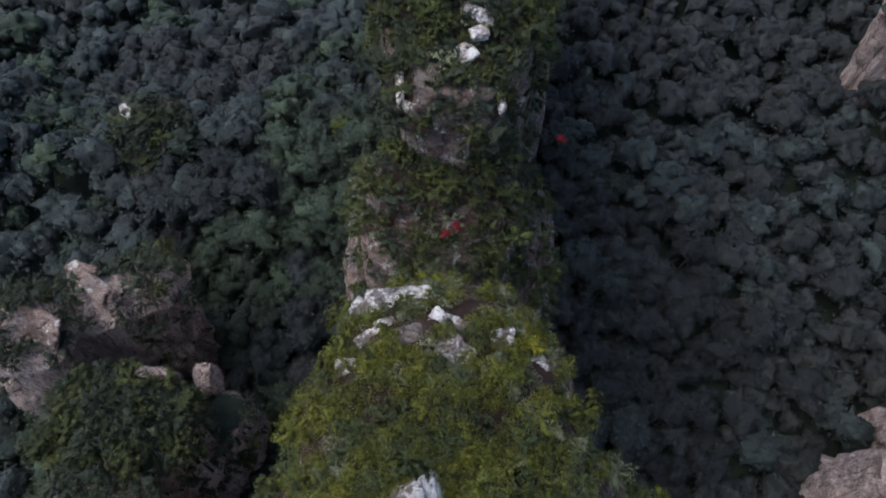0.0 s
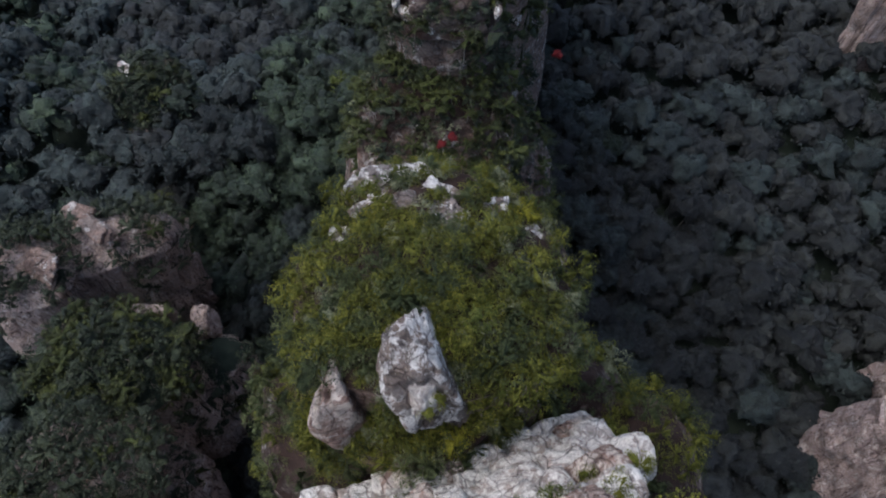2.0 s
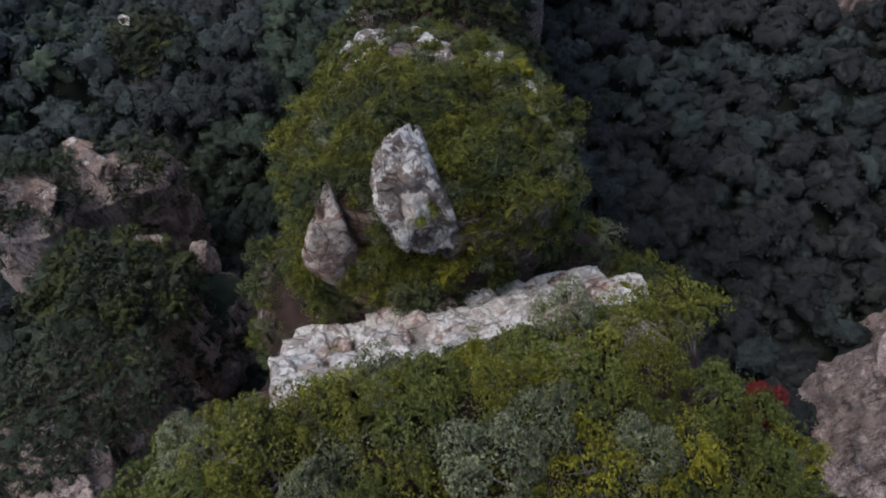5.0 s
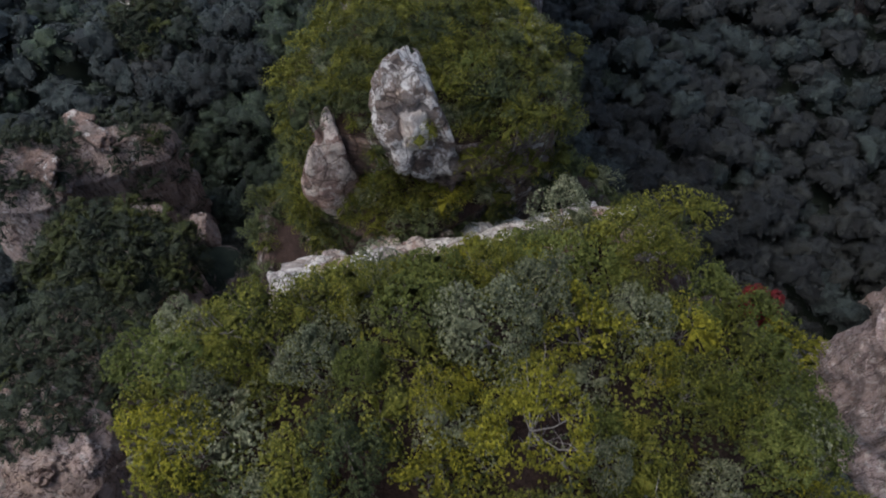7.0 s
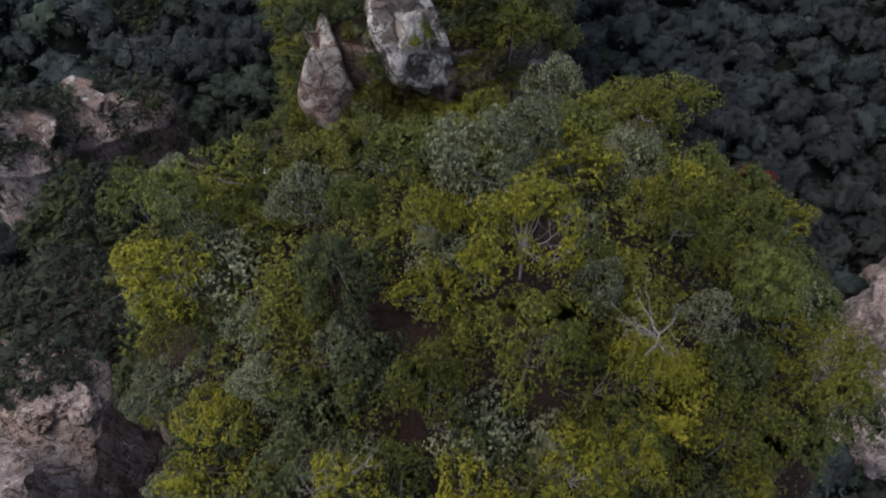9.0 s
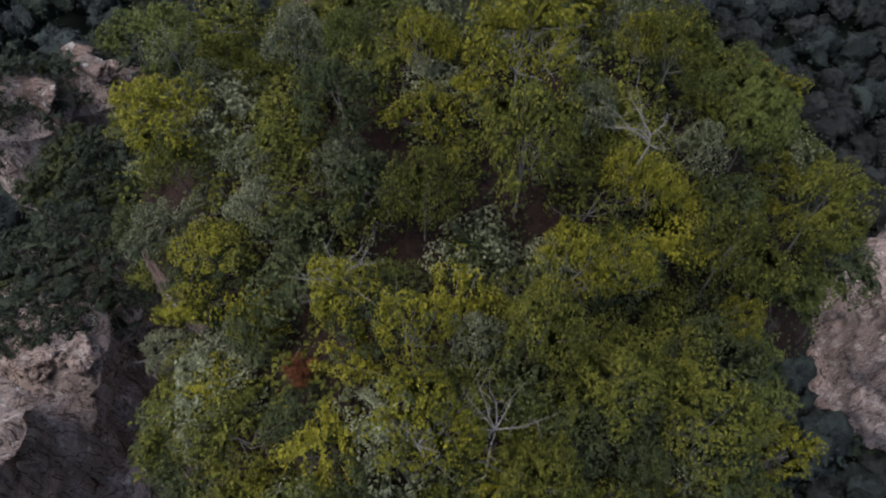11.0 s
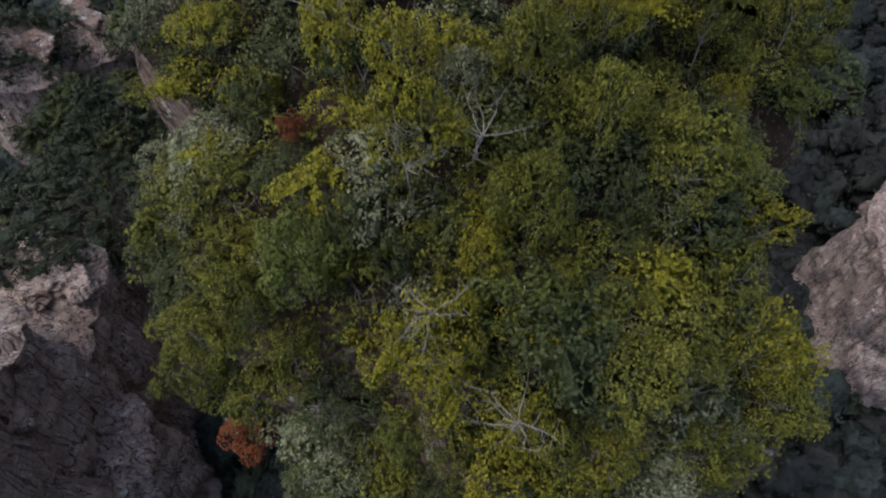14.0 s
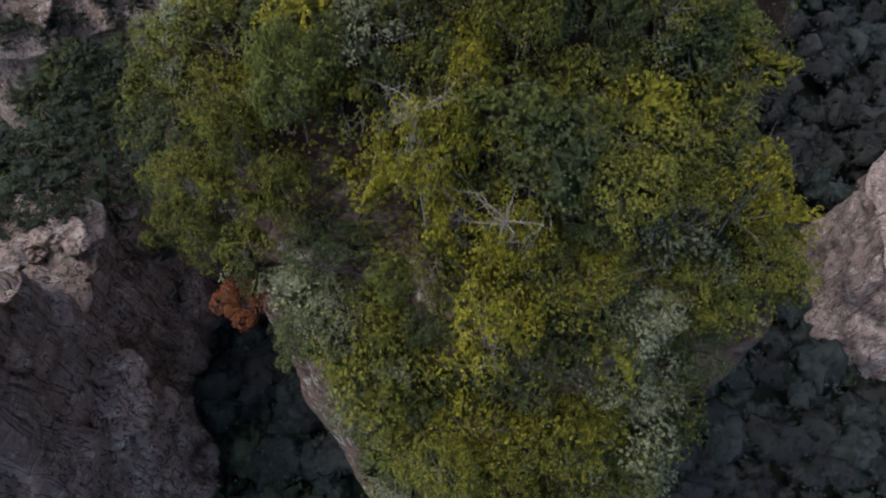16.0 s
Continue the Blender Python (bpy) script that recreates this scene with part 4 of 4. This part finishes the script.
for kind, x, y, top, R in STAND:
    s = R / SIZE[kind]
    z = float(tower_height(NEAR, x, y)) - 0.15
    if z < 60:
        z = top - TALL[kind] * s
    put(HERO_KIND, kind, x, y, z, s, rng, "trees on the near pillar", tall=min(max((top - z) / TALL[kind], 0.7 * s), 2.0 * s))
for x, y, z in ((-1.4, -23.0, 102.6), (14.6, -7.7, 94.2), (7.3, -19.6, 104.6), (-9.8, -22.0, 94.0), (2.7, -27.2, 102.2), (1.4, -31.7, 100.2), (3.6, -33.9, 98.6)):
    put(DEAD, "", x, y, max(z, float(tower_height(NEAR, x, y)) - 0.1), 0.75, rng, "dead trees on the near pillar", (0, 55) if x > 14 else (0, 0))

# the rest of the near pillar's cover
KEEP = [(x, y, R) for _, x, y, _, R in STAND]
BARE = [(-0.6, -18.5, 1.1), (8.6, -20.9, 0.9), (6.6, -27.4, 0.8), (0.6, -20.9, 0.8)]
tries = 0
while tries < 6000 and len(KEEP) < 240:
    tries += 1
    x, y = rng.uniform(-12, 19), rng.uniform(-40, -7)
    z = float(tower_height(NEAR, x, y))
    if z < 84 or any(math.hypot(x - a, y - b) < r for a, b, r in BARE):
        continue
    west = 0.5 - x / 14 + 0.9 * float(fbm(x / 5, y / 5, 1.0, 3))
    pick = rng.random() + 0.42 * (west - 0.5)
    kind = "grey" if pick > 0.78 else "dark" if pick > 0.6 else "olive" if pick > 0.22 else "yellow" if pick > 0.06 else "lime"
    R = rng.uniform(0.8, 1.65)
    if any(math.hypot(x - a, y - b) < 0.56 * (R + r) for a, b, r in KEEP):
        continue
    s = R / SIZE[kind]
    put(NEAR_KIND, kind, x, y, z - 0.2, s, rng, "trees on the near pillar")
    KEEP.append((x, y, R))


def on_wall(b, theta, z):
    """A point on a lump's wall, and the heading of the wall there in degrees."""
    c, s = math.cos(b["rot"]), math.sin(b["rot"])
    cu, su = math.cos(theta), math.sin(theta)
    unit = 1 / (abs(cu) ** b["p"] + abs(su) ** b["p"]) ** (1 / b["p"])
    k = 1 + 0.16 * float(fbm(cu * 1.6 + b["seed"] * 3.1, su * 1.6, b["seed"] * 1.7, 3))
    u, v = cu * unit * k * b["rx"], su * unit * k * b["ry"]
    out = 1 + 0.3 / max(0.1, math.hypot(u, v))
    return b["cx"] + (u * c - v * s) * out, b["cy"] + (u * s + v * c) * out


def hang(blobs, kinds, others, n, low, high, weights, size, group, seed, skip=None):
    """Shrubs that cling to the walls of a tower, between two depths under its rim."""
    rng = np.random.default_rng(seed)
    names = list(weights)
    w = np.array([weights[k] for k in names], float)
    for _ in range(n):
        b = blobs[int(rng.integers(len(blobs)))]
        th = rng.uniform(0, 2 * math.pi)
        x, y = on_wall(b, th, 0)
        z = b["top"] + b["slope"] * (y - b["cy"]) - b["dome"] - rng.uniform(low, high)
        if tower_height([o for o in others if o is not b], x, y) > z + 1 or (skip and skip(x, y, z)):
            continue
        kind = names[int(rng.choice(len(names), p=w / w.sum()))]
        R = rng.uniform(*size)
        put(kinds, kind, x, y, z - 0.5, R / SIZE[kind], rng, group)


hang(NEAR[:2] + NEAR[4:5], NEAR_KIND, NEAR, 60, -0.5, 9, dict(olive=4, grey=3, dark=4, yellow=1), (0.9, 1.8), "trees on the near pillar", 21, lambda x, y, z: y > -9 and x < 11)


hang(NEAR[1:4] + NEAR[2:4], NEAR_KIND, NEAR, 150, -0.5, 11, dict(olive=5, grey=4, dark=4, yellow=1.5, lime=0.5), (1.2, 2.1), "trees on the near pillar", 22, lambda x, y, z: y > -24 or (y < -27 and x < -1.5))


hang(NEAR[1:3], NEAR_KIND, NEAR, 210, -0.5, 6, dict(olive=3, grey=4, dark=5), (0.8, 1.4), "trees on the near pillar", 25, lambda x, y, z: y > -25 or x > 1)
hang(NEAR[2:4], NEAR_KIND, NEAR, 80, -0.5, 10, dict(olive=5, grey=4, dark=3, yellow=1.5), (1.1, 1.9), "trees on the near pillar", 23, lambda x, y, z: y > -32 or x < -1)


def scatter(blobs, others, kinds, n, weights, size, gap, group, seed, rocks=(), sink=0.2, rmax=0.99):
    rng = np.random.default_rng(seed)
    names = list(weights)
    w = np.array([weights[k] for k in names], float)
    kept = []
    for _ in range(n * 12):
        if len(kept) >= n:
            break
        b = blobs[int(rng.integers(len(blobs)))]
        x, y = b["cx"] + rng.uniform(-1, 1) * max(b["rx"], b["ry"]), b["cy"] + rng.uniform(-1, 1) * max(b["rx"], b["ry"])
        if blob_r(b, x, y) > rmax:
            continue
        z = float(tower_height(others, x, y))
        R = rng.uniform(*size)
        if any(math.hypot(x - a, y - c) < r + 0.5 * R for a, c, r in rocks) or any(math.hypot(x - a, y - c) < gap * (R + r) for a, c, r in kept):
            continue
        kind = names[int(rng.choice(len(names), p=w / w.sum()))]
        put(kinds, kind, x, y, z - sink, R / SIZE[kind], rng, group)
        kept.append((x, y, R))


scatter(NEAR[1:4], NEAR, NEAR_KIND, 130, dict(olive=5, grey=3, dark=4, yellow=1.5), (0.8, 1.5), 0.34, "trees on the near pillar", 24, rmax=1.02)
ROCKS2 = [(-1.0, 5.4, 1.4), (-6.1, 4.8, 1.0)] + [(x, y, 0.5 * min(a, 1.8)) for x, y, z, a, b, c, r in LEDGES]
scatter(MIDDLE[:2], MIDDLE, MID_KIND, 360, dict(olive=6.5, yellow=0.5, dark=2.8, grey=1.8, lime=0.8), (0.5, 1.2), 0.28, "shrubs on the pinnacle", 31, ROCKS2)
scatter(MIDDLE[4:], MIDDLE, MID_KIND, 110, dict(olive=6, yellow=0.5, dark=2.6, grey=2.2, lime=0.6), (0.5, 1.1), 0.3, "shrubs on the pinnacle", 54, ROCKS2)
scatter(MIDDLE[1:2], MIDDLE, MID_KIND, 100, dict(olive=6, dark=3, grey=2), (0.5, 1.0), 0.24, "shrubs on the pinnacle", 30, ROCKS2)
scatter(MIDDLE[2:4], MIDDLE, MID_KIND, 60, dict(olive=4, dark=4, grey=1), (0.9, 1.7), 0.5, "shrubs on the pinnacle", 32, ROCKS2)
hang(MIDDLE, MID_KIND, MIDDLE, 90, -0.8, 9, dict(olive=5, dark=4, grey=1.2), (0.9, 1.8), "shrubs on the pinnacle", 33)
rng = np.random.default_rng(28)
# Dark-leaved row under the boulders, its colour standing in for the gap's shade
for k in range(14):
    x, y = -8.6 + 11.4 * k / 13 + rng.uniform(-0.3, 0.3), rng.uniform(1.5, 3.2)
    put(MID_KIND, "dark", x, y, max(86.6, float(tower_height(MIDDLE[:2], x, y)) - 0.3), rng.uniform(0.3, 0.5), rng, "shrubs on the pinnacle")
hang(MIDDLE[:1], MID_KIND, MIDDLE, 110, -0.5, 9, dict(olive=6, dark=5), (0.8, 1.6), "shrubs on the pinnacle", 26, lambda x, y, z: y > 16)
hang(MIDDLE[2:4], MID_KIND, MIDDLE, 150, -0.8, 10, dict(olive=5, dark=5), (0.9, 1.7), "shrubs on the pinnacle", 27)
hang(MIDDLE[1:2], MID_KIND, MIDDLE, 120, -0.8, 6, dict(olive=5, dark=4, grey=1.2), (0.7, 1.4), "shrubs on the pinnacle", 29, lambda x, y, z: y > 6)
ROCKS1 = [(x, y, 0.7 * min(a, b)) for x, y, z, a, b, c, r in BACK_LEDGES]
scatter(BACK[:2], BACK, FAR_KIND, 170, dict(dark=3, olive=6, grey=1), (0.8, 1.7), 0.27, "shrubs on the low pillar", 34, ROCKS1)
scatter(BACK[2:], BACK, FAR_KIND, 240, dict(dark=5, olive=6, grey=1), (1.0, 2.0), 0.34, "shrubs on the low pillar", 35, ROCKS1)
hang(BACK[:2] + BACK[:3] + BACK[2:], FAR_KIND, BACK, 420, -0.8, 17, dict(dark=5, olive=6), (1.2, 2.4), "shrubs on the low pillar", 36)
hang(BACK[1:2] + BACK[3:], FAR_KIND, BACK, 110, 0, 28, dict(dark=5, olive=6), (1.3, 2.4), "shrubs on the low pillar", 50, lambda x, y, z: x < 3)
rng = np.random.default_rng(37)
for x, y, z in ((1.4, 38.1, 76.4), (0.4, 37.8, 75.7), (13.2, 48.9, 78.0)):
    put(FAR_KIND, "red", x, y, z, 0.6, rng, "shrubs on the low pillar")
for x, y, z in ((-7.0, 40.8, 76.8), (5.0, 7.2, 93.2), (1.0, 42.8, 82.0)):
    put(DEAD, "", x, y, z, 0.9, rng, "dead trees on the pillars")
# shrubs in the cracks of the stepped white face
GROWTH = [(-10.0, 1.0, 1.3), (-9.6, 1.25, 1.4), (-8.3, 1.32, 1.3), (-10.6, 0.72, 1.2), (-7.6, 0.88, 1.1), (-10.9, 1.2, 1.4), (-9.4, 0.8, 1.1), (-8.2, 0.78, 1.0), (-5.2, 0.85, 1.2), (-9.0, 1.15, 1.2), (-3.6, 0.75, 1.0), (-1.9, 0.7, 1.0), (1.5, 0.8, 1.1), (-0.2, 1.0, 1.1), (4.6, 0.62, 1.2), (6.8, 0.55, 1.3), (2.8, 0.6, 1.0), (8.6, 0.85, 1.4), (-6.6, 1.05, 1.2),
          (-7.2, 0.42, 0.8), (-4.9, 0.45, 1.0), (-6.0, 0.95, 1.0), (-2.8, 0.95, 1.0), (-0.8, 0.85, 1.1), (0.8, 0.5, 0.7), (2.2, 1.0, 1.0), (3.6, 0.8, 1.0), (5.2, 0.5, 0.8), (6.4, 0.75, 1.2), (8.0, 0.6, 1.3), (9.4, 0.8, 1.3),
          (4.6, 1.02, 1.2), (-4.3, 1.1, 1.1), (0.6, 1.1, 1.2), (7.2, 1.05, 1.3), (10.8, 0.6, 1.3), (9.6, 0.45, 1.0), (11.4, 0.85, 1.4), (10.2, 1.05, 1.4), (-8.6, 1.0, 1.1), (-7.0, 1.2, 1.2), (-1.6, 1.2, 1.1), (3.2, 1.2, 1.2), (5.8, 1.2, 1.2), (8.8, 1.2, 1.4), (12.6, 0.5, 1.3), (13.0, 1.0, 1.5)]
for x, f, R in GROWTH:
    if x < -10.2:
        continue
    y, z = face_at(x, f)
    z -= 0.2
    kind = ("olive", "grey", "lime", "olive")[int(rng.integers(4))]
    put(NEAR_KIND, kind, x, y, z, R * (1.25 if f > 0.95 and x > -8 else 0.8) / SIZE[kind], rng, "shrubs on the white face")
for k in range(26):
    x, f = -4.5 + 15.0 * k / 25 + rng.uniform(-0.3, 0.3), rng.uniform(0.88, 1.08)
    y, z = face_at(x, f)
    kind = ("olive", "dark", "lime", "grey", "olive")[k % 5]
    put(NEAR_KIND, kind, x, y, z - 0.1, rng.uniform(1.1, 1.5) / SIZE[kind], rng, "shrubs on the white face")
for k in range(12):
    x, f = -7.6 + 8.0 * k / 11 + rng.uniform(-0.3, 0.3), rng.uniform(0.1, 0.5)
    y, z = face_at(x, f)
    put(NEAR_KIND, ("dark", "olive")[k % 2], x, y, z + 0.1, rng.uniform(0.45, 0.75) / SIZE[("dark", "olive")[k % 2]], rng, "shrubs on the white face")
scatter(NEAR[6:7], NEAR, MID_KIND, 22, dict(olive=4, dark=1, grey=2), (0.9, 1.5), 0.5, "trees on the near pillar", 38, (), 0.2)
hang(NEAR[6:7], MID_KIND, NEAR, 30, -0.5, 8, dict(olive=5, dark=3), (1.0, 1.9), "trees on the near pillar", 39)
ROCKS3 = [(x, y, 0.9 * min(a, b)) for x, y, z, a, b, c, r, m in SIDE]
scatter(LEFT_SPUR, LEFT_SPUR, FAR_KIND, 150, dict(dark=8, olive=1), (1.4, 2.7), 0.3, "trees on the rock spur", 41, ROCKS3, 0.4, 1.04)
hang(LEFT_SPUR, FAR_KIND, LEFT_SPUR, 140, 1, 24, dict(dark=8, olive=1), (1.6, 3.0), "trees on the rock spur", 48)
# Dark trees on the shelf's walls, also standing in for the shadow there
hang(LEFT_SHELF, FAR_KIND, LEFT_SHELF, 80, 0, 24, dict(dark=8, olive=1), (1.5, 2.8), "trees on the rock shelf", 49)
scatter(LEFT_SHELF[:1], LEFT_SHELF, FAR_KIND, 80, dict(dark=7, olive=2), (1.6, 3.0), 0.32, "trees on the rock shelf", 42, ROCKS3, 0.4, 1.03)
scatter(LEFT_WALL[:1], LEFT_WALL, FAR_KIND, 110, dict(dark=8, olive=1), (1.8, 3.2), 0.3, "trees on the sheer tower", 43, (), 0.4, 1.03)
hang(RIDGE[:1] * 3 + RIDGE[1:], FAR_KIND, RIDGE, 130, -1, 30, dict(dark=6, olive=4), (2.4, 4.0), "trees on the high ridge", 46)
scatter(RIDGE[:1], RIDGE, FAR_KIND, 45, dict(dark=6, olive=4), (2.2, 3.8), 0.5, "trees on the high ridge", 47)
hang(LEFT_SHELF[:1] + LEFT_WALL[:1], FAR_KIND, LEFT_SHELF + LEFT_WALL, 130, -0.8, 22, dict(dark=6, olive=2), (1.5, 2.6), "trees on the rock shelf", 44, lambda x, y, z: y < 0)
scatter(LEFT_KNOLL + RIGHT_KNOLL + RIGHT_WALL[1:], LEFT_KNOLL + RIGHT_KNOLL + RIGHT_WALL, FAR_KIND, 20, dict(dark=6, olive=2), (1.4, 2.6), 0.6, "trees on the rock knolls", 45, (), 0.4)

scatter(VALLEY_KNOLL, VALLEY_KNOLL, FAR_KIND, 70, dict(dark=8, olive=1), (1.8, 3.2), 0.34, "trees on the rock knolls", 51, [(-69.0, 98.1, 1.5), (-60.2, 105.0, 1.2)], 0.4, 1.03)
hang(VALLEY_KNOLL, FAR_KIND, VALLEY_KNOLL + LEFT_KNOLL, 70, 0, 14, dict(dark=8, olive=1), (1.8, 3.2), "trees on the rock knolls", 52)
put(FAR_KIND, "lime", -21.0, 93.0, 24.0, 1.9, np.random.default_rng(53), "bright tree in the valley", tall=2.6)

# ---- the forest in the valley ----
FOREST_MATS = [M_FOREST, M_FOREST, M_FOREST_LIGHT, M_FOREST, M_FOREST_SHADED, M_FOREST]
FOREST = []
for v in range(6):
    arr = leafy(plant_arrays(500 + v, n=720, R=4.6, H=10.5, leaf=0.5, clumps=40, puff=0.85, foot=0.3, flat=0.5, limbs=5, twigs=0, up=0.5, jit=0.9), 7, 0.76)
    label = ("tall dark green forest tree with a domed crown", "lighter green forest tree with a domed crown", "forest tree with a thin crown, valley shade in its leaf colour")[(0, 0, 1, 0, 2, 0)[v]]
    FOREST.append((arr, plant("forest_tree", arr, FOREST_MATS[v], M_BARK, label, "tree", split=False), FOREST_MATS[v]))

HALF = [leafy(plant_arrays(500 + v, n=240, R=4.6, H=10.5, leaf=0.68, clumps=40, puff=0.85, foot=0.3, flat=0.5, limbs=1, twigs=0, up=0.5, jit=0.9), 5, 0.76)["crown"] for v in range(6)]
THIN = [leafy(plant_arrays(500 + v, n=40, R=4.6, H=10.5, leaf=1.0, clumps=20, foot=0.3, flat=0.5, limbs=1, twigs=0), 4)["crown"] for v in range(6)]
rng = np.random.default_rng(77)
spots, cell = [], {}
for _ in range(26000):
    x, y = rng.uniform(-140, 140), rng.uniform(-75, 180)
    R = rng.uniform(2.6, 6.0)
    key = (int(x // 9), int(y // 9))
    near = [q for a in (-1, 0, 1) for b in (-1, 0, 1) for q in cell.get((key[0] + a, key[1] + b), ())]
    if any(math.hypot(x - a, y - b) < 0.5 * (R + r) for a, b, r in near):
        continue
    g = float(ground_height(x, y))
    if float(tower_height(ALL_TOWERS, x, y)) > g + 3:
        continue
    cell.setdefault(key, []).append((x, y, R))
    spots.append((x, y, g, R))
spots.sort(key=lambda q: math.hypot(q[0] * 0.8, q[1] - 55))
far_pieces = {}
for k, (x, y, g, R) in enumerate(spots):
    # East of the ridge the tone drops: valley shade carried by leaf colour
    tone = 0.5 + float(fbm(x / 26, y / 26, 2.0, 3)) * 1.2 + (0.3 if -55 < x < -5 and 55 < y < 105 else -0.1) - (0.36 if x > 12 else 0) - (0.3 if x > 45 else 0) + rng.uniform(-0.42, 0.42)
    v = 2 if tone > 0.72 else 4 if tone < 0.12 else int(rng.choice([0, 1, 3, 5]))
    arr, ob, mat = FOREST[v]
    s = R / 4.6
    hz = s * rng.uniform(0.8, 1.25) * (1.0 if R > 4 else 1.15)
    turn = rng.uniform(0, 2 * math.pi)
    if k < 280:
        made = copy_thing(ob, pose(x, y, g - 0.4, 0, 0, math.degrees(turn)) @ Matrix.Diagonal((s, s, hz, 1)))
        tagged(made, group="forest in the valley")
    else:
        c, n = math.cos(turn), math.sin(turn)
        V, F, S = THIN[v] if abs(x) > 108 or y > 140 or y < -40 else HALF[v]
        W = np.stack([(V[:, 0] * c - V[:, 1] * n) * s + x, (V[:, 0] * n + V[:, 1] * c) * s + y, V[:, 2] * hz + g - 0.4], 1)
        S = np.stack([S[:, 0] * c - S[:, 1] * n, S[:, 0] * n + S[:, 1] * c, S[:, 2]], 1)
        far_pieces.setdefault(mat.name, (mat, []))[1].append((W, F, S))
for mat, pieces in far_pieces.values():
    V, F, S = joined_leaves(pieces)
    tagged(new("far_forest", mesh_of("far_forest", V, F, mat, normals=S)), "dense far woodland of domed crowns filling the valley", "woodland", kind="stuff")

# low growth between the trees of the near pillar
rng = np.random.default_rng(91)
for mat, label, n, top, size, seed in ((M_OLIVE, "low olive undergrowth between the trees", 36000, 1.3, 0.18, 4.0), (M_DARK, "low dark green undergrowth between the trees", 26000, 1.0, 0.17, 8.0)):
    x, y = rng.uniform(-11, 18, n), rng.uniform(-37, -8, n)
    z = tower_height(NEAR, x, y)
    thick = fbm(x / 1.8, y / 1.8, seed, 3)
    bare = np.min([np.hypot(x - a, y - b) - r for a, b, r in BARE], axis=0)
    ok = (z > 88) & (thick > -0.14) & (bare > 0)
    P = np.stack([x, y, z + np.clip(thick + 0.15, 0, 1) * top * 2.2 * rng.uniform(0.3, 1.0, n) ** 0.5], 1)[ok]
    N = rng.normal(size=(len(P), 3)) * 0.6 + np.array([0, 0, 1.0])
    V, F, S = leaves(rng, P, N, size)
    tagged(new("undergrowth", mesh_of("undergrowth", V, F, mat, normals=S)), label, "undergrowth", kind="stuff")

# the patterns that the copies were taken from go
for ob in [o for pool in (*HERO_KIND.values(), *NEAR_KIND.values(), *MID_KIND.values(), *FAR_KIND.values()) for o in pool] + DEAD + [f[1] for f in FOREST]:
    for o in (*ob.children_recursive, ob):
        bpy.data.objects.remove(o)
